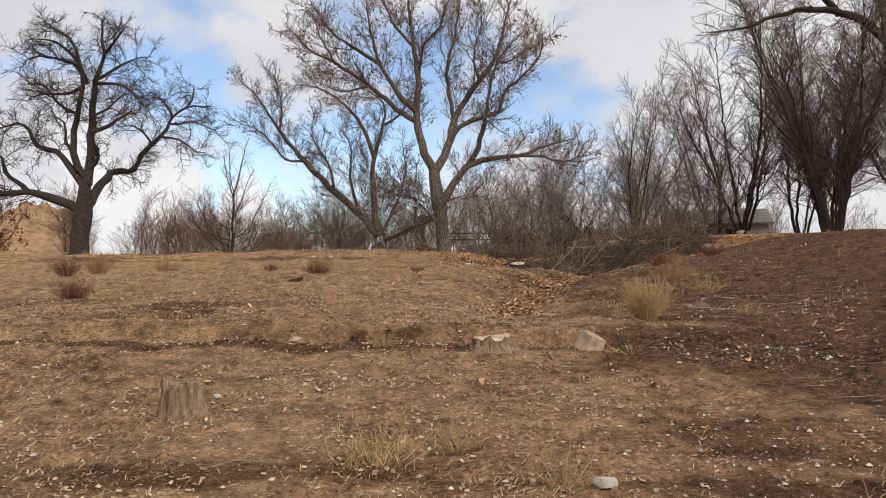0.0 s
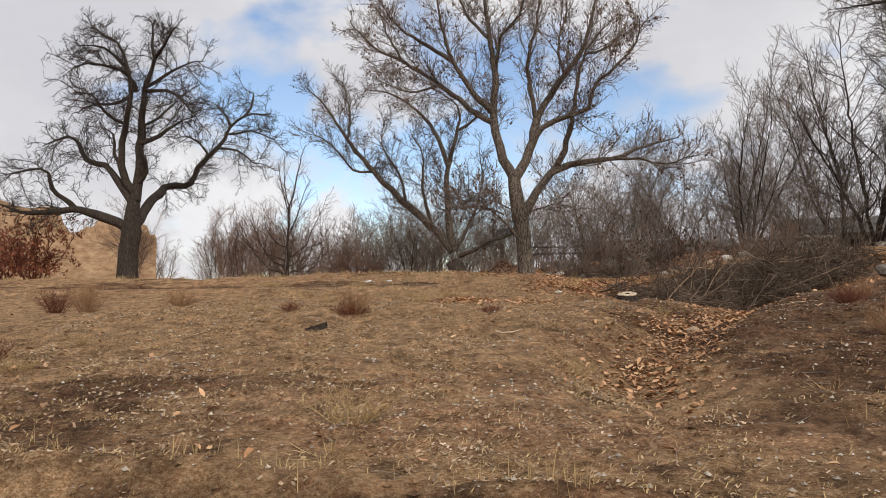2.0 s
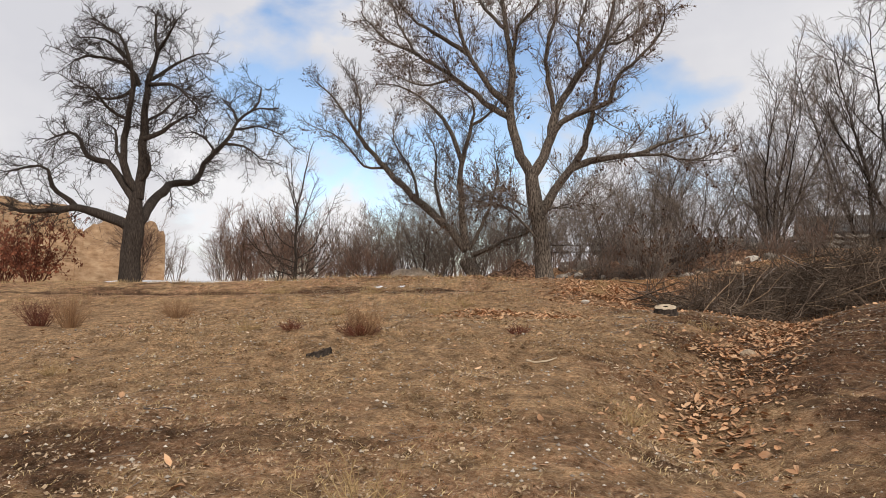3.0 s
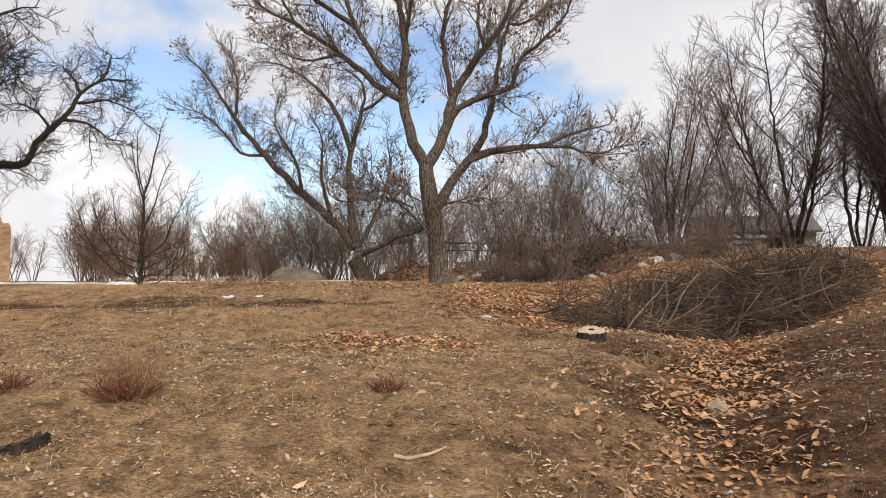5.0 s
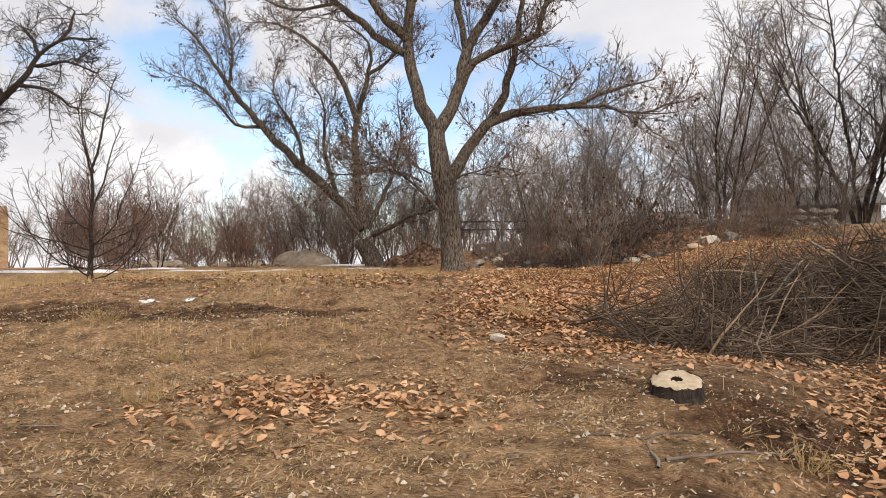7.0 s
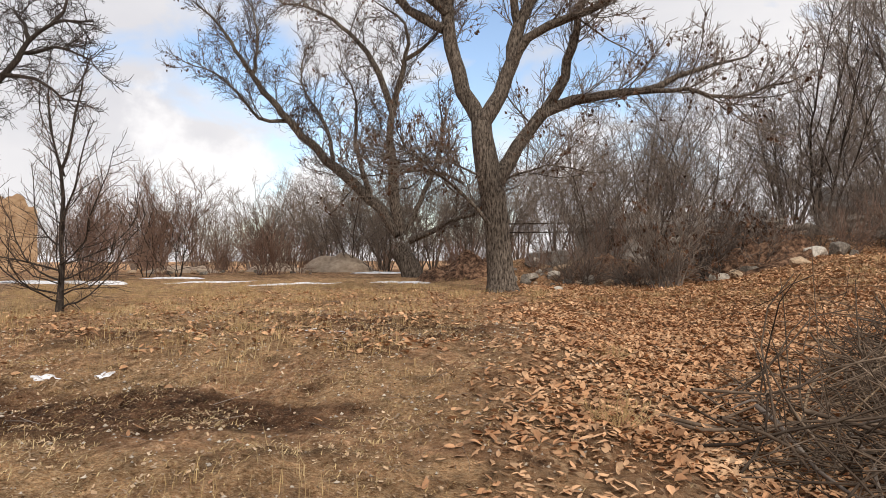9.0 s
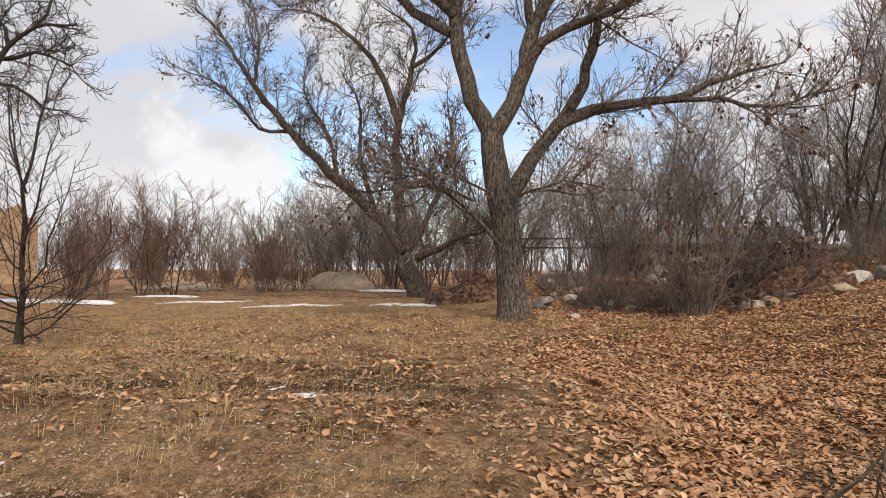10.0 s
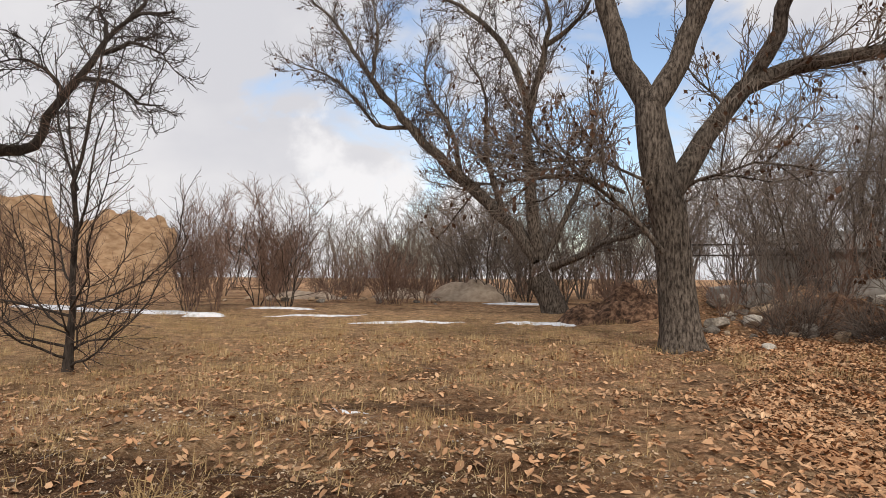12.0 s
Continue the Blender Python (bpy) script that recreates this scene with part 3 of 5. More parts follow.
def hanging_leaves(root, rng, lines, material):
    """A few dead leaves left on the twigs."""
    vs, fs = [], []
    for pts, _ in lines:
        for _ in range(rng.integers(2, 6)):
            p = pts[rng.integers(2, len(pts))] + rng.normal(0, 0.04, 3)
            a = unit(np.r_[rng.normal(0, 0.5, 2), -1.0])
            b = unit(np.cross(a, rng.normal(0, 1, 3)))
            ln, wd = rng.uniform(0.07, 0.15), rng.uniform(0.02, 0.05)
            c = np.cross(a, b) * wd * 0.6
            i = len(vs)
            vs += [p, p + a * ln * 0.5 + b * wd, p + a * ln, p + a * ln * 0.5 - b * wd, p + a * ln * 0.5 + c]
            fs += [(i, i + 1, i + 4), (i + 1, i + 2, i + 4), (i + 2, i + 3, i + 4), (i + 3, i, i + 4)]
    tagged(mesh_object("foliage", np.array(vs), fs, material, root, label="few curled brown leaves"), kind="stuff")


def second_tree():
    rng = np.random.default_rng(5)
    x0, y0 = -3.59, 8.6
    root = thing("tree", x0, y0, "bare leaning multi-limbed old tree beside rubble bank", "tree", sink=0.15)
    base = float(root.matrix_basis.translation.z)
    trunk_mesh(root, [(0.1, 0, -0.5), (-0.15, 0, 0.5), (-0.60, 0, 1.25)], [0.44, 0.38, 0.34], BARK, rng)
    rows = [
        (0.24, 0.02, 0, 0, (-4.12, 0.00, 1.73), (-5.22, 0.13, 3.02), (-6.73, 0.27, 4.34), (-8.56, 0.40, 6.18), (-10.10, 0.53, 8.05), (-11.44, 0.67, 10.05), (-12.65, 0.80, 11.21)),
        (0.08, 0.015, 0, 0, (-8.61, 0.60, 6.21), (-9.64, 0.13, 6.31), (-10.83, -0.33, 7.70), (-12.15, -0.80, 8.27)),
        (0.08, 0.015, 0, 0, (-10.18, 0.80, 8.11), (-10.19, 1.40, 9.95), (-10.90, 2.00, 11.87)),
        (0.22, 0.02, 0, 0, (-4.06, 0.00, 1.73), (-4.37, -0.24, 4.07), (-4.30, -0.48, 6.08), (-3.71, -0.72, 8.16), (-3.74, -0.96, 9.27), (-4.73, -1.20, 10.02)),
        (0.14, 0.02, 0, 0, (-4.26, -0.60, 6.19), (-4.96, -0.30, 7.98), (-6.04, 0.00, 9.38), (-7.41, 0.30, 10.39), (-8.81, 0.60, 10.85)),
        (0.09, 0.015, 0, 0, (-3.70, -0.80, 8.05), (-2.73, -1.10, 8.58), (-2.08, -1.40, 9.57)),
        (0.13, 0.015, 0, 0, (-3.74, 0.00, 1.48), (-3.07, -0.40, 1.69), (-2.17, -0.80, 2.11), (-0.98, -1.20, 2.52), (-0.01, -1.60, 3.22)),
        (0.11, 0.015, 0, 0, (-5.23, 0.20, 3.03), (-5.66, -0.33, 4.87), (-5.57, -0.87, 6.67), (-6.10, -1.40, 7.81)),
        (0.12, 0.015, 0, 0, (-3.96, 0.00, 1.73), (-3.04, 0.27, 3.64), (-2.58, 0.53, 5.59), (-2.76, 0.80, 7.27)),
        (0.09, 0.015, 0, 0, (-6.71, 0.20, 4.33), (-7.11, 0.53, 6.01), (-8.18, 0.87, 7.75), (-8.10, 1.20, 9.33)),
    ]
    limbs = [([(a - x0, b, c - base) for a, b, c in pts], r0, r1) for pts, r0, r1 in limb_list(rows)]
    store = tree_parts(root, rng, limbs, PLAN_BIG, BARK, TWIG_DARK, 10)
    hanging_leaves(root, rng, [q for q in store[1] if rng.random() < 0.22], LEAF_DARK)


def left_tree():
    rng = np.random.default_rng(8)
    x0, y0 = -14.1, -4.5
    root = thing("tree", x0, y0, "dark bare tree with stout trunk and spreading crooked limbs", "tree", sink=0.1)
    base = float(root.matrix_basis.translation.z)
    trunk_mesh(root, [(-0.1, 0, -0.2), (-0.14, 0, 1.1), (-0.03, 0, 2.0), (0.03, 0, 3.2)], [0.36, 0.33, 0.33, 0.2], BARK_DARK, rng)
    rows = [
        (0.2, 0.02, 0, 0, (-14.20, 0.00, 1.80), (-15.08, -0.16, 2.22), (-16.22, -0.32, 2.56), (-17.23, -0.48, 2.38), (-18.12, -0.64, 2.42), (-19.03, -0.80, 2.80)),
        (0.11, 0.015, 0, 0, (-16.26, -0.20, 2.58), (-16.52, -0.40, 2.92), (-16.88, -0.60, 3.21), (-16.94, -0.80, 3.82), (-17.46, -1.00, 3.92), (-18.40, -1.20, 3.67)),
        (0.15, 0.015, 0, 0, (-14.16, 0.00, 2.83), (-14.81, 0.13, 3.62), (-15.42, 0.27, 4.21), (-16.33, 0.40, 4.48), (-16.68, 0.53, 5.14), (-17.38, 0.67, 5.46), (-18.42, 0.80, 5.18)),
        (0.19, 0.02, 0, 0, (-14.00, 0.00, 2.83), (-13.93, 0.10, 3.71), (-13.97, 0.20, 5.26), (-13.91, 0.30, 7.06), (-13.68, 0.40, 8.21), (-13.88, 0.50, 9.16), (-13.77, 0.60, 9.83)),
        (0.14, 0.015, 0, 0, (-14.08, 0.00, 3.15), (-14.50, -0.10, 4.07), (-14.39, -0.20, 5.39), (-14.11, -0.30, 6.66), (-14.21, -0.40, 7.62), (-14.58, -0.50, 8.54), (-15.60, -0.60, 9.02)),
        (0.2, 0.02, 0, 0, (-13.98, 0.00, 1.97), (-14.21, 1.60, 3.18), (-14.52, 3.00, 3.81), (-14.20, 4.30, 4.17), (-13.99, 4.40, 4.89), (-13.04, 4.50, 5.81), (-12.77, 4.90, 6.75), (-12.16, 5.00, 7.20), (-11.07, 5.20, 7.30)),
        (0.06, 0.012, 0, 0, (-13.16, 4.50, 5.71), (-12.29, 4.60, 5.63), (-11.71, 4.80, 5.15), (-11.14, 5.00, 5.05)),
        (0.06, 0.012, 0, 0, (-12.77, 4.80, 6.38), (-11.61, 4.50, 6.38), (-10.45, 4.20, 5.93)),
        (0.07, 0.012, 0, 0, (-12.74, 4.90, 6.74), (-13.32, 5.30, 7.52), (-13.97, 5.80, 8.08)),
        (0.06, 0.012, 0, 0, (-12.16, 5.00, 7.20), (-11.97, 5.40, 8.04), (-12.34, 5.80, 8.57)),
        (0.06, 0.012, 0, 0, (-13.63, 4.40, 5.24), (-13.69, 4.40, 5.70), (-14.10, 4.00, 6.05), (-14.66, 3.60, 5.97)),
        (0.09, 0.012, 0, 0, (-14.21, 0.20, 6.93), (-14.44, -0.10, 7.57), (-14.89, -0.40, 7.71), (-15.60, -0.70, 7.76), (-16.16, -1.00, 7.33)),
        (0.08, 0.012, 0, 0, (-14.35, 0.10, 6.75), (-15.33, 0.53, 6.61), (-16.56, 0.97, 6.75), (-17.46, 1.40, 6.57)),
        (0.08, 0.012, 0, 0, (-13.91, 0.30, 7.13), (-13.50, 0.73, 7.63), (-13.00, 1.17, 8.17), (-12.28, 1.60, 8.48)),
        (0.08, 0.012, 0, 0, (-13.93, 0.30, 6.99), (-12.73, -0.20, 6.76), (-11.88, -0.70, 6.22), (-11.13, -1.20, 5.58)),
        (0.1, 0.012, 0, 0, (-13.91, 0.10, 4.97), (-13.34, 0.37, 5.29), (-12.93, 0.63, 5.74), (-12.27, 0.90, 6.11)),
        (0.07, 0.012, 0, 0, (-13.71, 0.50, 8.24), (-12.89, -0.10, 8.71), (-12.19, -0.70, 8.95)),
        (0.07, 0.012, 0, 0, (-14.79, 0.50, 5.80), (-15.23, -0.13, 6.09), (-15.28, -0.77, 6.56), (-15.62, -1.40, 6.49)),
        (0.07, 0.012, 0, 0, (-14.65, 0.30, 7.87), (-15.21, -0.30, 8.46), (-15.82, -0.90, 8.37)),
        (0.06, 0.012, 0, 0, (-14.10, 0.40, 5.65), (-13.52, 1.05, 6.36), (-13.07, 1.70, 7.35)),
        (0.09, 0.05, 0, 0, (-13.98, 0.00, 3.43), (-13.51, -0.10, 3.88), (-13.55, -0.20, 4.38)),
        (0.08, 0.012, 0, 0, (-14.54, 0.00, 4.09), (-14.98, 0.13, 4.61), (-15.10, 0.27, 5.35), (-15.79, 0.40, 5.69)),
    ]
    limbs = [([(a - x0, b, c - base) for a, b, c in pts], r0, r1) for pts, r0, r1 in limb_list(rows)]
    plan = [(0.17, 1.55, 9, 0.2, 0.0, 0.28, (30, 65), 0.016), (0.11, 0.75, 6, 0.24, 0.02, 0.12, (30, 60), 0.0095), (0.105, 0.34, 4, 0.25, 0.02, 0.1, (30, 65), 0.007)]
    tree_parts(root, rng, limbs, plan, BARK_DARK, TWIG_BLACK, 10)


big_tree()
second_tree()
left_tree()


# ---- smaller trees and shrubs ----
def stems(rng, count, height, lean, r0, kink=0.07):
    out = []
    for i in range(count):
        a = 2 * math.pi * (i + rng.uniform(-0.3, 0.3)) / count
        w = (math.cos(a) * lean * rng.uniform(0.5, 1.2), math.sin(a) * lean * rng.uniform(0.5, 1.2), 1.0)
        foot = (0.12 * math.cos(a), 0.12 * math.sin(a), -0.1)
        h = height * rng.uniform(0.72 if height > 5 else 0.5, 1.1)
        out.append((wander(rng, foot, w, h, 7, kink, 0.04).tolist(), r0 * rng.uniform(0.7, 1.15), r0 * 0.12))
    return out


def shrub(name, seed, count, height, lean, r0, plan, bark, twig, label, category, kink=0.07):
    rng = np.random.default_rng(seed)
    root = tagged(new(name), label, category)
    tree_parts(root, rng, stems(rng, count, height, lean, r0, kink), plan, bark, twig, 6)
    return root


PLAN_MID = [(0.3, 2.5, 7, 0.12, 0.05, 0.16, (26, 60), 0.012), (0.2, 1.2, 5, 0.17, 0.06, 0.15, (26, 58), 0.0085), (0.16, 0.5, 3, 0.2, 0.05, 0.15, (25, 60), 0.0065)]
PLAN_TALL = [(0.27, 2.4, 7, 0.12, 0.06, 0.16, (25, 58), 0.013), (0.19, 1.2, 5, 0.17, 0.06, 0.15, (25, 58), 0.0088), (0.16, 0.5, 3, 0.2, 0.05, 0.15, (25, 60), 0.007)]
PLAN_SHRUB = [(0.19, 1.0, 5, 0.07, 0.07, 0.15, (15, 38), 0.007), (0.13, 0.45, 3, 0.12, 0.06, 0.12, (18, 45), 0.005)]


def spread(first, places, group):
    """Set a thing at the first place and copies of it at the others: x, y, turn, size."""
    tagged(first, group=group)
    for i, (x, y, rz, size) in enumerate(places):
        m = pose(x, y, at_ground(x, y) - 0.05, 0, 0, rz)
        ob = first if i == 0 else copy_thing(first, m)
        ob.matrix_basis = m @ Matrix.Diagonal((size, size, size, 1))


tall_a = shrub("tree", 21, 5, 9.8, 0.33, 0.085, PLAN_TALL, BARK_DARK, TWIG_DARK, "bare many-stemmed tree on the rubble bank", "tree")
tall_b = shrub("tree", 22, 4, 9.0, 0.27, 0.07, PLAN_TALL, BARK_DARK, TWIG, "slender bare many-stemmed tree with grey twigs", "tree")
mid_a = shrub("tree", 23, 5, 6.2, 0.4, 0.042, PLAN_MID, BARK, TWIG, "low bare thicket tree with dark twigs", "tree")
mid_b = shrub("tree", 24, 5, 6.0, 0.34, 0.036, PLAN_MID, TWIG_DARK, TWIG, "low bare thicket tree with grey twigs", "tree")
bush_a = shrub("shrub", 25, 9, 4.0, 0.22, 0.015, PLAN_SHRUB, TWIG_BROWN, TWIG_BROWN, "bare upright shrub with thin brown stems", "shrub", 0.04)
bush_c = shrub("shrub", 29, 5, 3.9, 0.3, 0.022, PLAN_MID, BARK_DARK, TWIG_BROWN, "bare spreading shrub with a few crooked stems", "shrub", 0.09)
bush_b = shrub("shrub", 26, 10, 2.4, 0.5, 0.014, PLAN_SHRUB, TWIG_DARK, TWIG, "dark tangled bare shrub at the foot of the bank", "shrub", 0.09)


def make_sapling(x, y):
    """A short stem with a tall leader and low side branches that turn upward."""
    rng = np.random.default_rng(27)
    root = thing("sapling", x, y, "bare sapling with a thin leader and upswept low branches", "sapling", sink=0.03)
    trunk_mesh(root, [(0, 0, -0.1), (0.02, 0, 0.4), (0.05, 0.02, 0.95)], [0.065, 0.055, 0.045], BARK_DARK, rng, 12, 0.6, 5)
    limbs = [([(0.05, 0.02, 0.9), (0.0, 0.05, 1.7), (0.12, 0.0, 2.7), (0.35, -0.05, 3.8), (0.6, 0.05, 4.9)], 0.045, 0.009),
             ([(0.08, 0.0, 2.2), (-0.15, 0.15, 3.0), (-0.5, 0.3, 4.3)], 0.026, 0.007), ([(0.02, 0.0, 1.6), (0.4, -0.15, 2.4), (0.9, -0.3, 3.6)], 0.026, 0.007), ([(0.1, 0.0, 2.6), (-0.05, -0.2, 3.5), (0.0, -0.35, 4.5)], 0.022, 0.006)]
    for i in range(15):
        a = 2.4 * i + rng.uniform(-0.4, 0.4)
        out, up = rng.uniform(0.8, 1.9), rng.uniform(0.9, 2.4)
        h = 0.1 + 0.08 * i * rng.uniform(0.5, 1.2)
        c, s_ = math.cos(a), math.sin(a)
        limbs.append(([(0.02, 0, h), (c * out * 0.35, s_ * out * 0.35, h + 0.18), (c * out * 0.75, s_ * out * 0.75, h + up * 0.42), (c * out + rng.normal(0, 0.15), s_ * out, h + up)], rng.uniform(0.011, 0.022), 0.005))
    plan = [(0.13, 0.85, 6, 0.1, 0.05, 0.12, (25, 58), 0.006), (0.13, 0.36, 4, 0.16, 0.04, 0.12, (25, 60), 0.0042)]
    tree_parts(root, rng, limbs, plan, BARK_DARK, TWIG_BROWN, 7)


make_sapling(-8.2, -4.55)

spread(tall_a, [(19, 13.9, 0, 1.5), (20.5, 5.6, 140, 1.55), (26, 8, 200, 1.4), (28, -2, 60, 1.3), (14.5, 22, 90, 1.1), (21, -5.5, 30, 1.2), (23.5, 12, 300, 1.5)], "tall bare trees on the bank")
spread(tall_b, [(10.9, 8.8, 0, 0.95), (23.5, 15.5, 50, 1.5), (24, 1.5, 230, 1.5), (27, 18, 280, 1.3), (6.8, 17, 75, 0.9), (31, 10, 10, 1.3), (19.5, 20, 200, 1.5), (22.8, 10.8, 110, 1.6)], "slender bare trees on the bank")
spread(mid_a, [(3.0, 10.5, 0, 0.9), (5.6, 13.5, 70, 1.0), (8.6, 14.5, 130, 1.0), (12.5, 15.5, 240, 1.05), (-6.0, 15.5, 300, 0.85), (16.5, 11.5, 80, 0.85), (-1, 19, 150, 1.0), (-9.6, 18.5, 270, 0.85), (-7.4, 21, 99, 0.95), (-4.2, 13.6, 20, 0.8), (-11.8, 22, 33, 0.85)], "bare thicket behind the big tree")
spread(mid_b, [(6.4, 10.4, 60, 0.85), (2.0, 15.5, 110, 1.0), (-4.4, 20, 220, 0.9), (13.5, 9.5, 330, 0.75), (5, 21, 40, 1.1), (-13, 26, 100, 0.75), (0, 24, 160, 1.0), (16, 18, 10, 1.0), (-7.8, 15.6, 15, 0.85), (-2.2, 15.4, 48, 0.85), (-9.0, 23, 190, 0.9), (-15.5, 24, 140, 0.7)], "grey thicket behind the big tree")
spread(bush_a, [(-14.3, 5.4, 0, 0.95), (-13.9, 6.0, 50, 0.8), (-13.5, 8.4, 90, 1.0), (-15.9, 7.3, 250, 0.85), (-18.5, 12, 300, 1.1), (-22, 8, 160, 1.1)], "thin upright shrubs on the flat")
spread(bush_c, [(-13.0, 8.7, 140, 0.95), (-14.6, 9.3, 200, 1.0), (-14.9, 5.9, 20, 0.7), (-11.6, 14.2, 70, 0.75), (-21.2, 16, 20, 1.1), (-18.4, 2.2, 220, 0.9), (-16.4, 13.4, 110, 0.85)], "spreading shrubs on the flat")
spread(bush_b, [(3.7, 0.3, 0, 0.95), (2.2, 4.4, 60, 0.8), (6.2, 4.6, 180, 0.9), (1.2, 6.8, 240, 0.85), (9.6, 5.2, 300, 0.8), (-1.2, 8.6, 30, 0.9), (3.4, 6.2, 90, 1.0), (8.6, 7.6, 150, 1.0), (12.6, 3.8, 210, 1.0), (-6.2, 13.5, 270, 0.85), (11.4, 6, 15, 1.0)], "dark shrubs along the bank")


low_brush = shrub("shrub", 28, 12, 1.5, 0.7, 0.012, PLAN_SHRUB, TWIG_BROWN, TWIG_BROWN, "low brown bare scrub on the rubble flat", "shrub", 0.08)
_rng = np.random.default_rng(55)
spread(low_brush, [(-10.4, 11.2, 0, 1.5), (-10.0, 11.6, 80, 1.3), (-9.3, 12.2, 130, 1.0), (-13.5, 13, 40, 1.2), (-12.8, 13.4, 190, 1.0)] + [(-23 + 1.05 * i + _rng.uniform(-0.4, 0.4), _rng.uniform(17, 24), _rng.uniform(0, 360), _rng.uniform(0.7, 1.3)) for i in range(22)]
       + [(2.4, 3.3, 20, 0.8), (4.7, 2.7, 70, 0.7), (5.7, 3.7, 140, 0.9), (7.3, 3.5, 200, 0.8), (9.2, 3.0, 260, 0.9), (11, 4.2, 310, 1.0), (0.9, 4.0, 350, 0.7), (3.2, 5.2, 100, 1.0), (-1.6, 7.2, 45, 0.9)], "low scrub")

dark_scrub = shrub("shrub", 33, 10, 1.2, 0.9, 0.01, PLAN_SHRUB, TWIG_DARK, TWIG, "low dark bare scrub over rubble", "shrub", 0.12)
spread(dark_scrub, [(2.2, 2.6, 0, 0.9)] + [(_rng.uniform(1.2, 12.5), _rng.uniform(1.6, 5.6), _rng.uniform(0, 360), _rng.uniform(0.6, 1.2)) for i in range(15)], "dark scrub on the rubble bank")

# ---- far woods ----
PLAN_FAR = [(0.4, 2.2, 5, 0.1, 0.08, 0.2, (20, 46), 0.014), (0.33, 1.1, 4, 0.15, 0.07, 0.15, (22, 50), 0.011), (0.26, 0.55, 3, 0.18, 0.06, 0.15, (25, 55), 0.009)]
far_a = shrub("tree", 31, 5, 6.6, 0.34, 0.07, PLAN_FAR, TWIG, TWIG, "distant bare tree in a pale thicket", "tree")
_rng = np.random.default_rng(77)
_places = [(-14, 30, 0, 0.85)]
for _i in range(46):
    _x, _y = -52 + 2.3 * _i + _rng.uniform(-1.5, 1.5), _rng.uniform(27, 46)
    if -44 < _x < -24:
        _y += 10
    _places.append((_x, _y, _rng.uniform(0, 360), _rng.uniform(0.75, 1.2)))
for _i in range(16):
    _places.append((-26 + 1.7 * _i + _rng.uniform(-0.8, 0.8), _rng.uniform(24, 31), _rng.uniform(0, 360), _rng.uniform(0.6, 0.95)))
for _i in range(14):
    _places.append((-40 + 1.9 * _i + _rng.uniform(-0.8, 0.8), _rng.uniform(27, 36), _rng.uniform(0, 360), _rng.uniform(0.4, 0.65)))
spread(far_a, _places, "distant bare woods")


# ---- ruin ----
def ruin_wall(points, thick, label):
    """A broken adobe wall. points: x, y, height of the broken top."""
    rng = np.random.default_rng(4)
    p = np.array(points, float)
    n = 46
    s = np.linspace(0, len(p) - 1, n)
    x, y, h = (np.interp(s, np.arange(len(p)), p[:, i]) for i in range(3))
    h = np.round((h + 0.16 * np.sin(s * 7)) / 0.14) * 0.14 + rng.normal(0, 0.03, n)
    way = unit(np.stack([np.gradient(x), np.gradient(y)], 1))
    side = np.stack([-way[:, 1], way[:, 0]], 1) * thick / 2
    rows = 14
    vs, fs = [], []
    base = ground_z(x, y) - 0.3
    for sign in (1, -1):
        for j in range(rows):
            f = j / (rows - 1)
            bulge = rng.normal(0, 0.02, n)
            k = 1.0 - 0.12 * f + bulge
            z = base + (h + 0.3) * f
            vs += np.stack([x + sign * side[:, 0] * k, y + sign * side[:, 1] * k, z], 1).tolist()
    idx = np.arange(2 * rows * n).reshape(2, rows, n)
    for a in range(2):
        for j in range(rows - 1):
            for i in range(n - 1):
                fs.append((idx[a, j, i], idx[a, j, i + 1], idx[a, j + 1, i + 1], idx[a, j + 1, i]))
    for i in range(n - 1):
        fs.append((idx[0, -1, i], idx[0, -1, i + 1], idx[1, -1, i + 1], idx[1, -1, i]))
    for e in (0, n - 1):
        for j in range(rows - 1):
            fs.append((idx[0, j, e], idx[0, j + 1, e], idx[1, j + 1, e], idx[1, j, e]))
    root = tagged(new("ruined_wall"), label, "ruin")
    mesh_object("wall", np.array(vs), [tuple(int(q) for q in f) for f in fs], ADOBE, root, smooth=False)
    return root


ruin_wall([(-29.4, 22.2, 3.6), (-29.9, 21.7, 4.4), (-31.2, 20.4, 4.7), (-32.2, 19.4, 4.8), (-33.2, 18.4, 3.7), (-33.7, 17.8, 3.6)], 1.1, "crumbling tan adobe wall with a broken top")
ruin_wall([(-33.6, 18.2, 3.0), (-34.2, 17.4, 5.3), (-36.5, 14.6, 5.6), (-39, 11.8, 5.3), (-42, 8.5, 4.6), (-45, 5.5, 3.4)], 1.2, "tall weathered tan adobe wall beside a gap")


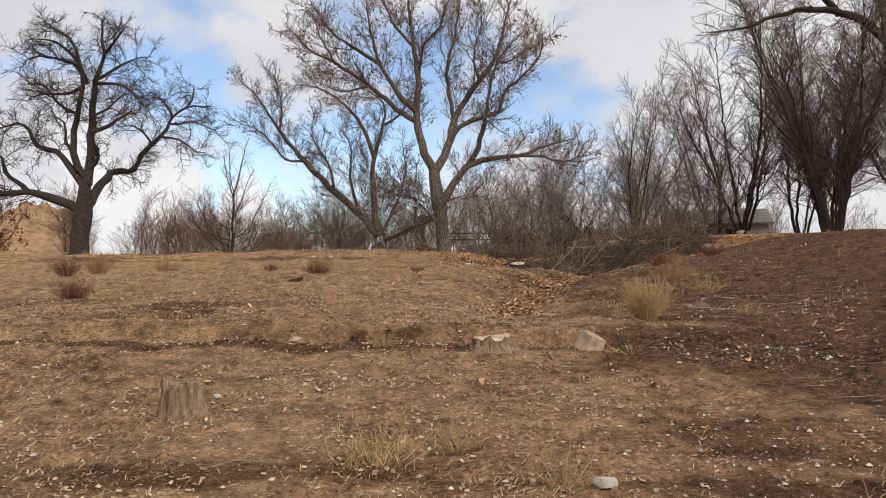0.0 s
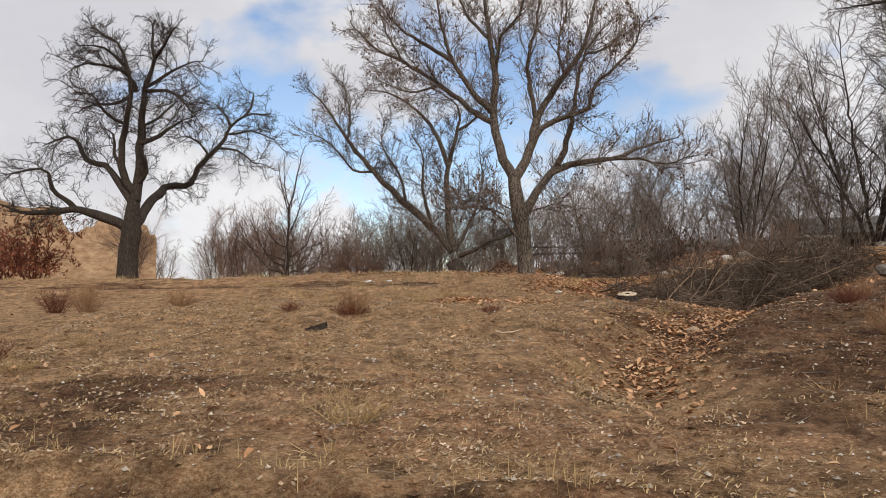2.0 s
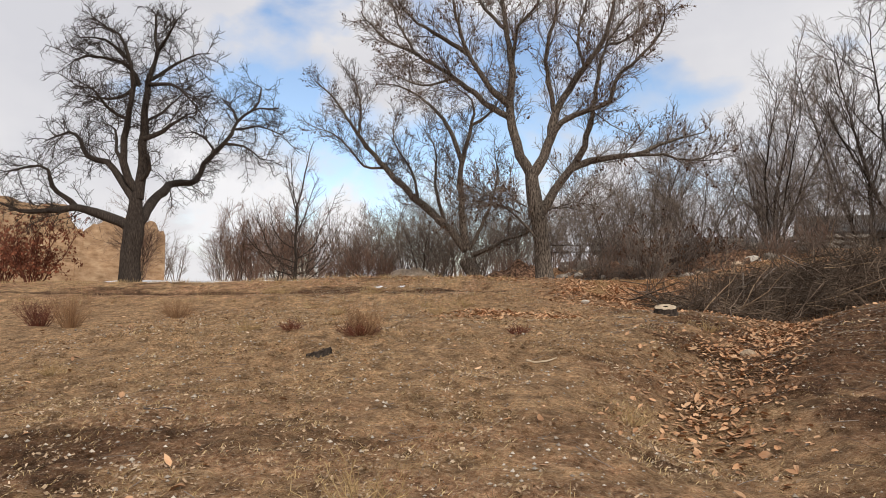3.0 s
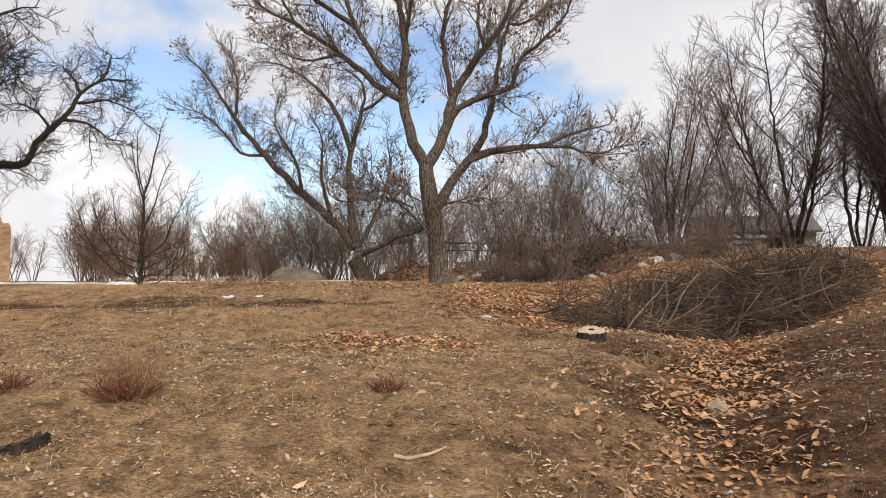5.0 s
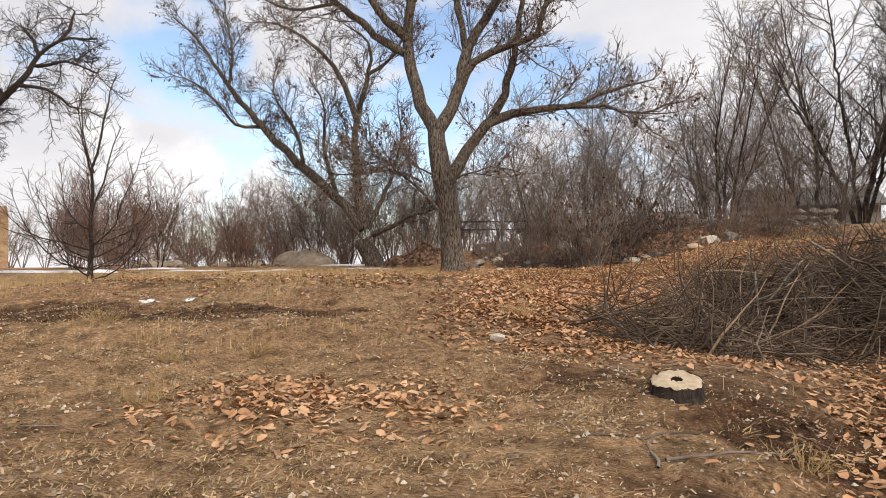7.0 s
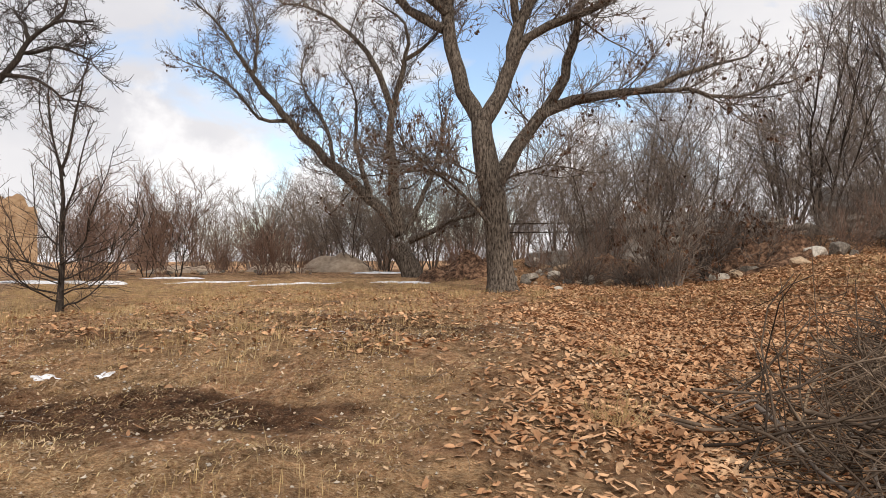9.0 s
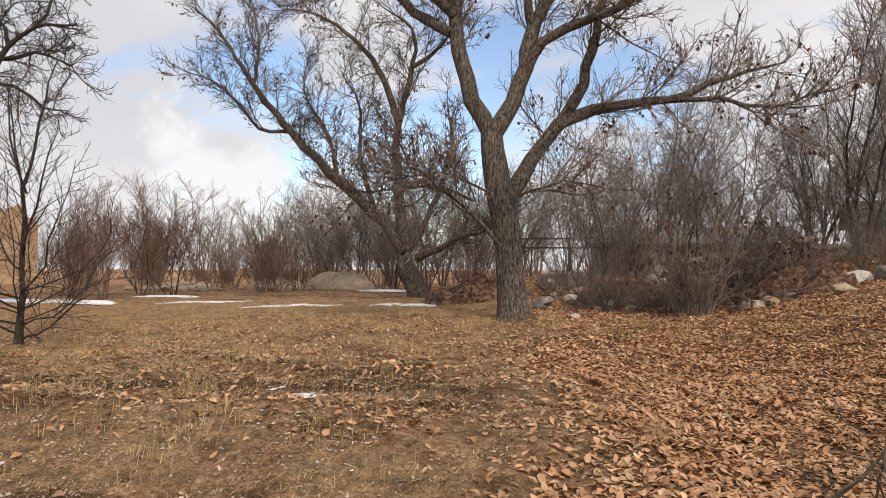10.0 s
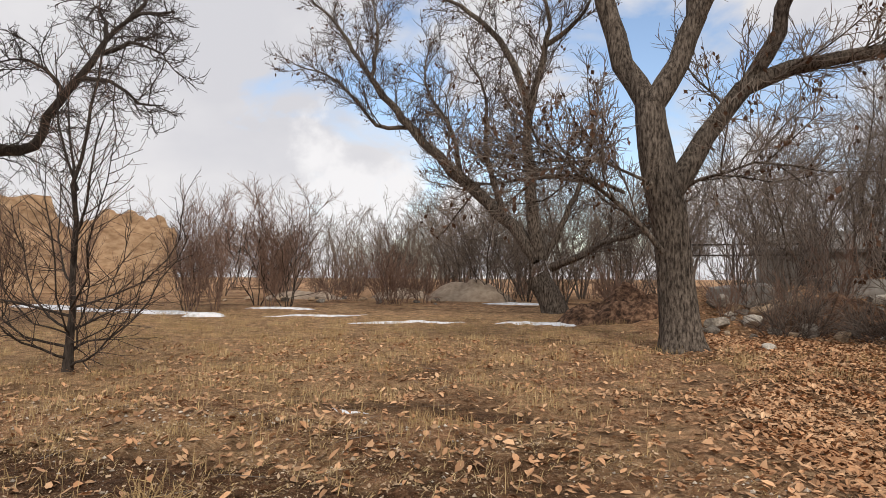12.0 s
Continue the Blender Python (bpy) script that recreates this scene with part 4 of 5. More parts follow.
# ---- heaps, snow, stones ----
def heap(name, x, y, rx, ry, h, material, label, category, seed, rough=0.12, rz=0):
    rng = np.random.default_rng(seed)
    off = rng.uniform(0, 50)
    bm = bmesh.new()
    bmesh.ops.create_grid(bm, x_segments=26, y_segments=26, size=1.0)
    for v in bm.verts:
        a, b = v.co.x, v.co.y
        q = noise.noise((a * 2.2 + off, b * 2.2, 0)) * 0.5 + noise.noise((a * 6 + off, b * 6, 3)) * 0.2
        d = min(1.0, max(abs(a), abs(b)))
        ang = math.atan2(b, a)
        v.co.x, v.co.y = math.cos(ang) * d * rx, math.sin(ang) * d * ry
        wx, wy = x + v.co.x * math.cos(radians(rz)) - v.co.y * math.sin(radians(rz)), y + v.co.x * math.sin(radians(rz)) + v.co.y * math.cos(radians(rz))
        top = h * max(0.0, (1 - d * d)) ** 0.8 * (1 + q * rough * 6)
        v.co.z = float(ground_z(wx, wy)) - float(ground_z(x, y)) + top - 0.06 * d
    ob = part(name, bm, material)
    ob.matrix_basis = pose(x, y, float(ground_z(x, y)), 0, 0, rz)
    return tagged(ob, label, category)


heap("earth_mound", -8.5, 15.6, 2.0, 1.4, 0.8, MOUND, "low heap of pale clay on the flat ground", "mound", 1)
heap("earth_mound", -12.4, 17.5, 1.6, 1.0, 0.4, MOUND, "flat heap of crumbly clay behind shrubs", "mound", 2, 0.2)
heap("earth_mound", -15.8, 14.5, 2.0, 1.1, 0.35, MOUND, "spread heap of earth and stones", "mound", 5, 0.2)


heap("leaf_mound", -1.5, 4.8, 1.5, 0.9, 0.55, DEBRIS, "brown heap of leaves and broken debris", "mound", 7, 0.3)
heap("leaf_mound", 2.9, 3.6, 1.6, 0.9, 0.45, DEBRIS, "dark heap of rubble and dead leaves", "mound", 8, 0.35)
heap("leaf_mound", 6.8, 3.0, 1.9, 1.0, 0.5, DEBRIS, "dark heap of rubble and dead leaves", "mound", 9, 0.35)


def snow_patch(x, y, rx, ry, h, seed, rz=0):
    """A thin melting patch with an uneven edge."""
    off = seed * 7.3
    bm = bmesh.new()
    rings, sides = 6, 34
    grid = []
    for j in range(rings + 1):
        row = []
        for i in range(sides):
            a = 2 * math.pi * i / sides
            edge = 1 + 0.55 * noise.noise((math.cos(a) * 1.6 + off, math.sin(a) * 1.6, 0)) + 0.25 * noise.noise((math.cos(a) * 5 + off, math.sin(a) * 5, 2))
            d = j / rings
            px, py = math.cos(a) * rx * d * edge, math.sin(a) * ry * d * edge
            c, s_ = math.cos(radians(rz)), math.sin(radians(rz))
            wx, wy = x + px * c - py * s_, y + px * s_ + py * c
            z = at_ground(wx, wy) + h * (1 - d**3) - 0.012 * (d > 0.95)
            row.append(bm.verts.new((wx - x, wy - y, z - at_ground(x, y))))
        grid.append(row)
    for j in range(rings):
        for i in range(sides):
            q = [grid[j][i], grid[j][(i + 1) % sides], grid[j + 1][(i + 1) % sides], grid[j + 1][i]]
            bm.faces.new(q[::-1])
    bmesh.ops.remove_doubles(bm, verts=bm.verts, dist=0.0005)
    ob = part("snow_patch", bm, SNOW)
    ob.matrix_basis = pose(x, y, at_ground(x, y))
    return tagged(ob, "thin melting snow patch on bare ground", "snow", "snow patches")


for _row in [(-3.1, 4.3, 1.0, 0.3, 0.05, 1, 5), (-6.6, 4.0, 1.4, 0.13, 0.04, 2, 12), (-9.8, 5.6, 1.6, 0.1, 0.04, 3, 20), (-12.4, 7.6, 1.3, 0.2, 0.06, 4, 0),
             (-13.2, 4.6, 0.6, 0.3, 0.13, 5, 10), (-16.0, 5.2, 2.6, 0.35, 0.08, 6, 0), (-20.5, 5.8, 2.4, 0.4, 0.1, 7, -8), (-5.6, 12.6, 1.4, 0.35, 0.06, 8, 5),
             (-1.53, -9.1, 0.2, 0.11, 0.015, 9, 15), (-1.95, -8.75, 0.1, 0.05, 0.01, 10, 40), (-3.6, -11.0, 0.16, 0.04, 0.01, 11, -3), (-3.1, -10.9, 0.09, 0.05, 0.01, 12, 30), (-2.9, -6.2, 0.2, 0.05, 0.012, 13, 0)]:
    snow_patch(*_row)


def rock_mesh(seed, squash=(1, 0.8, 0.62), cuts=11):
    """A broken stone with flat faces and softened edges."""
    rng = np.random.default_rng(seed)
    bm = bmesh.new()
    bmesh.ops.create_icosphere(bm, subdivisions=3, radius=1.0)
    for _ in range(cuts):
        n = Vector(unit(rng.normal(0, 1, 3)))
        d = rng.uniform(0.4, 0.78)
        for v in bm.verts:
            over = v.co.dot(n) - d
            if over > 0:
                v.co -= n * over * 0.93
    for v in bm.verts:
        v.co *= 1 + 0.06 * noise.noise(v.co * 3.0 + Vector((seed, 0, 0)))
        v.co.x *= squash[0]
        v.co.y *= squash[1]
        v.co.z *= squash[2]
    me = bpy.data.meshes.new("rock")
    bm.to_mesh(me)
    bm.free()
    return me


ROCKS = [rock_mesh(i) for i in range(1, 7)]


def rock(x, y, size, material=None, shape=0, rz=0.0, tilt=0.0, label="rough pale grey stone lying on the bank", group="stones on the bank", up=0.0):
    me = ROCKS[shape % len(ROCKS)]
    key = (me.name, (material or STONE).name)
    if key not in ROCK_SETS:
        c = me.copy()
        c.materials.clear()
        c.materials.append(material or STONE)
        ROCK_SETS[key] = c
    ob = new("rock", ROCK_SETS[key])
    ob.matrix_basis = pose(x, y, at_ground(x, y) + size * 0.3 + up, tilt, tilt * 0.6, rz) @ Matrix.Scale(size, 4)
    return tagged(ob, label, "stone", group)


ROCK_SETS = {}
rock(5.45, 1.75, 0.3, WHITE_STONE, 0, 20, label="whitish boulder at the foot of the bank")
rock(5.95, 1.9, 0.28, SANDSTONE, 1, 70, label="pinkish boulder at the foot of the bank")
rock(5.2, 1.6, 0.2, STONE, 2, 130)
rock(8.1, 2.5, 0.46, WHITE_STONE, 3, 10, label="large pale boulder on top of the bank")
rock(8.8, 2.8, 0.45, STONE, 4, 60)
rock(7.2, 1.2, 0.36, SANDSTONE, 5, 200, label="flat tan stone half buried in leaves")
rock(7.26, -12.9, 0.32, STONE, 2, 10, label="dark and pale stone on the grassy slope", group="")
rock(2.66, -17.4, 0.14, SANDSTONE, 1, 45, label="small flat tan stone among leaves", group="")
rock(0.92, -12.87, 0.1, WHITE_STONE, 4, 0, label="small white stone on the trodden path", group="")
rock(1.35, 0.6, 0.18, WHITE_STONE, 3, 30, label="pale flat stone beside the tree foot", group="")
rock(1.42, -27.48, 0.07, WHITE_STONE, 0, 15, label="white broken stone on bare earth", group="")
rock(-0.93, -26.15, 0.045, WHITE_STONE, 2, 70, label="pale stone beside the weathered stump", group="")
rock(-0.85, -24.3, 0.1, SANDSTONE, 5, 0, label="rounded tan stone below the lip of the slope", group="")
_rng = np.random.default_rng(12)
for _i in range(120):
    _x = _rng.uniform(-0.6, 14)
    _y = 2.6 + _rng.gamma(2.0, 1.1) + (0.12 * _x if _x > 6 else 0)
    rock(_x, _y, 0.06 + 0.26 * _rng.random() ** 2, (STONE, STONE, STONE, SANDSTONE, STONE, WHITE_STONE)[_rng.integers(6)], int(_rng.integers(6)), _rng.uniform(0, 360), _rng.uniform(-25, 25))
for _i in range(75):
    _x, _y = _rng.uniform(0.3, 7.5), _rng.uniform(2.2, 5.4)
    rock(_x, _y, 0.09 + 0.22 * _rng.random() ** 1.5, (STONE, STONE, SANDSTONE, STONE, WHITE_STONE)[_rng.integers(5)], int(_rng.integers(6)), _rng.uniform(0, 360), _rng.uniform(-30, 30))
for _i in range(26):
    rock(_rng.uniform(-18, -8), _rng.uniform(11, 15), _rng.uniform(0.08, 0.25), (STONE, SANDSTONE)[_rng.integers(2)], int(_rng.integers(6)), _rng.uniform(0, 360), 10, "small stone on the rubble-strewn flat", "stones on the flat")
for _i in range(16):
    rock(_rng.uniform(9, 22), _rng.uniform(0, 8), _rng.uniform(0.1, 0.45), STONE, int(_rng.integers(6)), _rng.uniform(0, 360), 10)


def slab(x, y, size, turn, material, label):
    """A squared stone block lying tilted."""
    bm = bmesh.new()
    bmesh.ops.create_cube(bm, size=1.0)
    bmesh.ops.subdivide_edges(bm, edges=bm.edges, cuts=7, use_grid_fill=True)
    for v in bm.verts:
        n = noise.noise(v.co * 3.5 + Vector((x, y, 0))) + 0.5 * noise.noise(v.co * 9 + Vector((y, x, 0)))
        v.co *= 1 - 0.07 * max(0, v.co.length / 0.5 - 1.35) + 0.05 * n
        v.co.x *= size[0] * (1 - 0.18 * (v.co.z + 0.5))
        v.co.y *= size[1]
        v.co.z *= size[2]
    ob = part("stone_block", bm, material, smooth=False)
    ob.matrix_basis = pose(x, y, at_ground(x, y) + size[2] * 0.32, *turn)
    return tagged(ob, label, "stone")


slab(1.9, -24.6, (0.17, 0.22, 0.17), (16, 14, 24), SANDSTONE, "squared tan stone block lying tilted on the slope")


slab(1.25, 5.3, (1.5, 0.8, 0.42), (3, -5, 8), CONCRETE, "broken grey concrete slab on the rubble bank")
slab(4.2, 6.6, (1.8, 0.7, 0.5), (-4, 3, -6), CONCRETE, "broken grey concrete slab on the rubble bank")


# ---- stumps ----
def stump(x, y, r, h, bark, top, label, seed, slant=0.0, hole=0.0, jag=0.02, oval=1.0, rz=0.0, tilt=0.0):
    rng = np.random.default_rng(seed)
    root = thing("tree_stump", x, y, label, "stump", sink=0.04, rz=rz)
    root.matrix_basis = root.matrix_basis @ pose(0, 0, 0, tilt)
    sides, rows = 36, 9
    ang = np.linspace(0, 2 * math.pi, sides, endpoint=False)
    outline = 1 + 0.06 * np.sin(3 * ang + seed) + 0.035 * np.sin(7 * ang + 2 * seed) + 0.03 * np.sin(13 * ang)
    rough_top = rng.normal(0, jag, sides)
    bm = bmesh.new()
    grid = []
    for j in range(rows):
        f = j / (rows - 1)
        flare = 1 + 0.3 * (1 - f) ** 3
        crack = 1 - 0.07 * (np.sin(11 * ang + 1.5 * np.sin(3 * ang)) > 0.75)
        k = r * outline * flare * crack + rng.normal(0, 0.004, sides)
        z = (h + 0.04 + slant * np.cos(ang) * r + rough_top) * f
        grid.append([bm.verts.new((math.cos(a) * q * oval, math.sin(a) * q, zz)) for a, q, zz in zip(ang, k, z)])
    for j in range(rows - 1):
        for i in range(sides):
            bm.faces.new((grid[j][i], grid[j][(i + 1) % sides], grid[j + 1][(i + 1) % sides], grid[j + 1][i]))
    part("bark", bm, bark, root)
    bm = bmesh.new()
    rings = [1.0, 0.9, 0.72, 0.5, 0.3, max(hole, 0.12)]
    top_grid = []
    for n, q in enumerate(rings):
        row = []
        for i, a in enumerate(ang):
            rr = r * outline[i] * q * 0.985
            z = h + 0.04 + slant * math.cos(a) * r * q + rough_top[i] * q * q + (0.003 if n else -0.004) + rng.normal(0, 0.0025)
            row.append(bm.verts.new((math.cos(a) * rr * oval, math.sin(a) * rr, z)))
        top_grid.append(row)
    for n in range(len(rings) - 1):
        for i in range(sides):
            bm.faces.new((top_grid[n][i], top_grid[n][(i + 1) % sides], top_grid[n + 1][(i + 1) % sides], top_grid[n + 1][i]))
    if not hole:
        bm.faces.new(top_grid[-1])
    part("cut_face", bm, top, root, "pale sawn face")
    if hole:
        bm = bmesh.new()
        last = []
        for z, q in ((0.0, 1.0), (-0.05, 0.95), (-0.12, 0.7)):
            last.append([bm.verts.new((math.cos(a) * r * hole * outline[i] * q * 0.99 * oval, math.sin(a) * r * hole * outline[i] * q * 0.99, h + 0.04 + slant * math.cos(a) * r * hole + z)) for i, a in enumerate(ang)])
        for n in range(2):
            for i in range(sides):
                bm.faces.new((last[n][i], last[n][(i + 1) % sides], last[n + 1][(i + 1) % sides], last[n + 1][i]))
        bm.faces.new(last[-1])
        part("hollow", bm, CHAR, root, "dark rotten hollow")
    return root


stump(-1.06, -26.42, 0.135, 0.2, OLD_WOOD, OLD_WOOD, "weathered grey cracked stump standing in bare earth", 1, -0.25, 0, 0.025)
stump(1.02, -24.7, 0.175, 0.09, OLD_WOOD, CUT_WOOD, "low wide stump with a pale splintered top", 2, 0.05, 0, 0.014, 1.15)
stump(-2.1, -19.25, 0.13, 0.03, BARK_DARK, CHAR, "small dark rotten hollow stump in the slope", 3, 0.3, 0.7, 0.008)
stump(2.03, -15.15, 0.165, 0.1, BARK_DARK, CUT_WOOD, "sawn stump with pale top and dark hollow centre", 4, 0.05, 0.24, 0.004, tilt=13)


# ---- brush pile and lying branches ----
def brush_pile(x, y, rx, ry, h, count, seed, label):
    rng = np.random.default_rng(seed)
    root = thing("brush_pile", x, y, label, "brush pile")
    z0 = at_ground(x, y)
    loose = []
    for n in range(count):
        a, d = rng.uniform(0, 6.28), rng.uniform(0, 1) ** 0.6
        px, py = math.cos(a) * d * rx, math.sin(a) * d * ry
        cap = h * max(0.0, 1 - d * d) ** 0.6
        gz = float(ground_z(x + px, y + py)) - z0
        z = gz + cap * rng.uniform(0.2, 1.12)
        ln = rng.uniform(0.4, 1.7)
        way = np.r_[rng.normal(0, 1, 2), rng.normal(0.05, 0.22)]
        way[2] *= 3.0
        start = np.array([px, py, z]) - unit(way) * ln * 0.5
        start[2] = max(start[2], gz + 0.02)
        line = wander(rng, start, way, ln, 6, 0.2, -0.01)
        gl = ground_z(x + line[:, 0], y + line[:, 1]) - z0 + 0.015
        line[:, 2] = np.maximum(line[:, 2], gl)
        r = rng.uniform(0.004, 0.013)
        loose.append((line, np.linspace(r, r * 0.4, 6)))
        for _ in range(2):
            q = line[rng.integers(1, 5)]
            tw = wander(rng, q, rng.normal(0, 1, 3) * (1, 1, 0.5), rng.uniform(0.2, 0.6), 4, 0.2, 0.0)
            tw[:, 2] = np.maximum(tw[:, 2], ground_z(x + tw[:, 0], y + tw[:, 1]) - z0 + 0.01)
            loose.append((tw, np.linspace(0.005, 0.003, 4)))
    v, f = tubes(loose, 4)
    tagged(mesh_object("brushwood", v, f, BRUSH, root, label="tangled dark cut twigs"), kind="stuff")
    for n in range(34):
        a, d = rng.uniform(0, 6.28), rng.uniform(0.1, 0.95)
        px, py = math.cos(a) * d * rx, math.sin(a) * d * ry
        z = float(ground_z(x + px, y + py)) - z0 + h * max(0.0, 1 - d * d) ** 0.6
        way = (rng.normal(0.3, 0.8), rng.normal(-0.2, 0.7), rng.normal(0.15, 0.3))
        ln = rng.uniform(1.0, 2.6)
        line = wander(rng, np.array([px, py, z]) - unit(np.array(way)) * ln * 0.45, way, ln, 8, 0.13, -0.02)
        line[:, 2] = np.maximum(line[:, 2], ground_z(x + line[:, 0], y + line[:, 1]) - z0 + 0.02)
        v, f = tubes([(line, np.linspace(rng.uniform(0.012, 0.022), 0.005, 8))], 6)
        mesh_object("branch", v, f, (OLD_WOOD, TWIG, BRUSH)[n % 3], root)
    return root


brush_pile(5.8, -9.9, 2.3, 2.1, 0.68, 1700, 1, "large pile of cut dark branches with pale sticks on top")
brush_pile(3.4, -11.4, 1.2, 1.3, 0.2, 260, 2, "low spread of cut twigs and brown leaves")


def stick(x, y, ln, rz, r, material, label, seed, group="sticks on the ground"):
    rng = np.random.default_rng(seed)
    line = wander(rng, (-ln / 2, 0, 0), (1, 0, 0), ln, 9, 0.13, 0)
    c, s_ = math.cos(radians(rz)), math.sin(radians(rz))
    xy = line[:, :2] @ np.array([[c, s_], [-s_, c]])
    z0 = at_ground(x, y)
    zz = np.array([at_ground(x + a, y + b) for a, b in xy]) - z0 + r * 0.9
    v, f = tubes([(np.c_[xy, zz], np.linspace(r, r * 0.5, 9))], 7)
    ob = mesh_object("stick", v, f, material)
    ob.matrix_basis = pose(x, y, z0)
    return tagged(ob, label, "stick", group)


stick(0.23, -19.4, 0.34, 10, 0.014, CUT_WOOD, "pale curved stripped stick on bare earth", 1)
for _i, (_x, _y, _l, _a) in enumerate([(2.9, -26.1, 0.5, 30), (3.2, -24.2, 1.6, 12), (2.2, -16.2, 1.3, 25), (3.1, -18.6, 1.0, 60), (1.7, -16.0, 0.9, 15), (2.6, -13.6, 1.2, -20), (3.3, -12.6, 1.5, 10), (2.4, -12.2, 0.8, 40),
                                       (1.6, -16.3, 0.5, 80), (-0.35, -15.9, 0.4, 100), (0.4, -25.3, 0.5, 70), (4.2, -22.5, 1.4, -15), (-1.6, -23.3, 0.5, 20), (1.1, -14.2, 0.3, 40), (2.9, -9.6, 1.3, 5), (2.3, -10.5, 1.0, -25), (-2.6, -21.3, 0.3, 15)]):
    stick(_x, _y, _l, _a, 0.005 + 0.002 * (_i % 3), (OLD_WOOD, TWIG_DARK, TWIG)[_i % 3], "thin fallen stick lying on the ground", 10 + _i)


# ---- tufts and dry plants ----
def tuft(x, y, h, w, count, material, label, category, seed, group="", head=False):
    rng = np.random.default_rng(seed)
    lines = []
    for _ in range(count):
        a, d = rng.uniform(0, 6.28), rng.uniform(0, 1) ** 0.7
        foot = (math.cos(a) * d * w * 0.25, math.sin(a) * d * w * 0.25, -0.02)
        way = (math.cos(a) * d * w, math.sin(a) * d * w, h)
        ln = h * rng.uniform(0.5, 1.1)
        line = wander(rng, foot, way, ln, 5, 0.09, 0.0)
        lines.append((line, np.linspace(0.0028, 0.0012, 5)))
        if head:
            for _ in range(3):
                lines.append((wander(rng, line[rng.integers(2, 5)], rng.normal(0, 0.9, 3) + (0, 0, 1), ln * 0.28, 3, 0.2, 0), np.array([0.002, 0.0018, 0.001])))
    v, f = tubes([q for q in lines if len(q[0]) == 5] + [q for q in lines if len(q[0]) == 3], 3)
    ob = mesh_object(category.replace(" ", "_"), v, f, material)
    ob.matrix_basis = pose(x, y, at_ground(x, y))
    return tagged(ob, label, category, group)


tuft(2.78, -23.2, 0.44, 0.3, 330, STRAW, "bushy tuft of pinkish dead grass on the slope", "grass tuft", 1, head=True)
tuft(-1.83, -18.45, 0.34, 0.34, 130, STRAW_RED, "dry reddish weed clump with dark foot", "dry plant", 2, "dry plants", True)
tuft(-1.9, -18.5, 0.2, 0.5, 110, TWIG_RED, "dark reddish leafless weed clump", "dry plant", 6, "dry plants", True)
tuft(-2.75, -18.4, 0.16, 0.3, 70, TWIG_RED, "small dark reddish dry plant", "dry plant", 3, "dry plants", True)
tuft(-0.07, -18.35, 0.13, 0.22, 70, TWIG_RED, "small dark reddish dry plant", "dry plant", 4, "dry plants", True)
for _i, (_x, _y, _h) in enumerate([(-6.6, -17.2, 0.5), (-7.6, -16.6, 0.45), (-6.0, -15.4, 0.35), (4.6, -17.5, 0.26), (5.2, -16.4, 0.3), (6.2, -15.8, 0.3), (4.2, -19.6, 0.35), (-4.8, -21.2, 0.3)]):
    tuft(_x, _y, _h, 0.4, 150, (STRAW_RED, TWIG_RED)[_i % 2], "rusty dry weed clump on the slope", "dry plant", 20 + _i, "dry plants", True)


# ---- tree with an arching limb, red-leaved bush ----
def arching_tree():
    rng = np.random.default_rng(14)
    x0, y0 = 24.0, 4.2
    root = thing("tree", x0, y0, "tall dark bare tree with a long arching limb", "tree", sink=0.2)
    base = float(root.matrix_basis.translation.z)
    trunk_mesh(root, [(0, 0, -0.2), (-0.2, 0, 3.0), (-0.9, 0, 7.0), (-1.3, 0, 10.0)], [0.5, 0.42, 0.38, 0.32], BARK_DARK, rng)
    rows = [
        (0.24, 0.03, 0, -0.6, (22.8, 11.2), (21.0, 12.6), (18.7, 13.0), (16.7, 12.6), (15.2, 12.0), (13.6, 11.7)),
        (0.26, 0.03, 0, 1.2, (22.7, 10.8), (22.6, 13.5), (21.6, 16.0), (21.5, 19.0)),
        (0.16, 0.02, 0, -1.0, (20.2, 12.8), (18.4, 14.4), (16.6, 15.2), (15.2, 16.6)),
        (0.16, 0.02, 0, 1.6, (23.0, 8.0), (24.6, 10.5), (25.6, 13.5)),
    ]
    limbs = [([(a - x0, b, c - base) for a, b, c in pts], r0, r1) for pts, r0, r1 in limb_list(rows)]
    plan = [(0.3, 2.4, 7, 0.17, 0.03, 0.2, (28, 62), 0.02), (0.19, 1.1, 4, 0.22, 0.04, 0.12, (28, 65), 0.012), (0.16, 0.5, 2, 0.24, 0.04, 0.1, (30, 65), 0.01)]
    tree_parts(root, rng, limbs, plan, BARK_DARK, TWIG_DARK, 9)


arching_tree()


def leafy_bush(x, y, h, label, seed, leaf, share, wood=None):
    rng = np.random.default_rng(seed)
    root = thing("bush", x, y, label, "bush")
    store = tree_parts(root, rng, stems(rng, 14, h, 0.55, 0.03, 0.1), [(0.2, 1.0, 5, 0.16, 0.02, 0.15, (25, 55), 0.008), (0.14, 0.45, 4, 0.2, 0.0, 0.1, (25, 60), 0.006)], wood or TWIG_RED, wood or TWIG_RED, 6)
    hanging_leaves(root, rng, [q for q in store[1] if rng.random() < share], leaf)
    return root


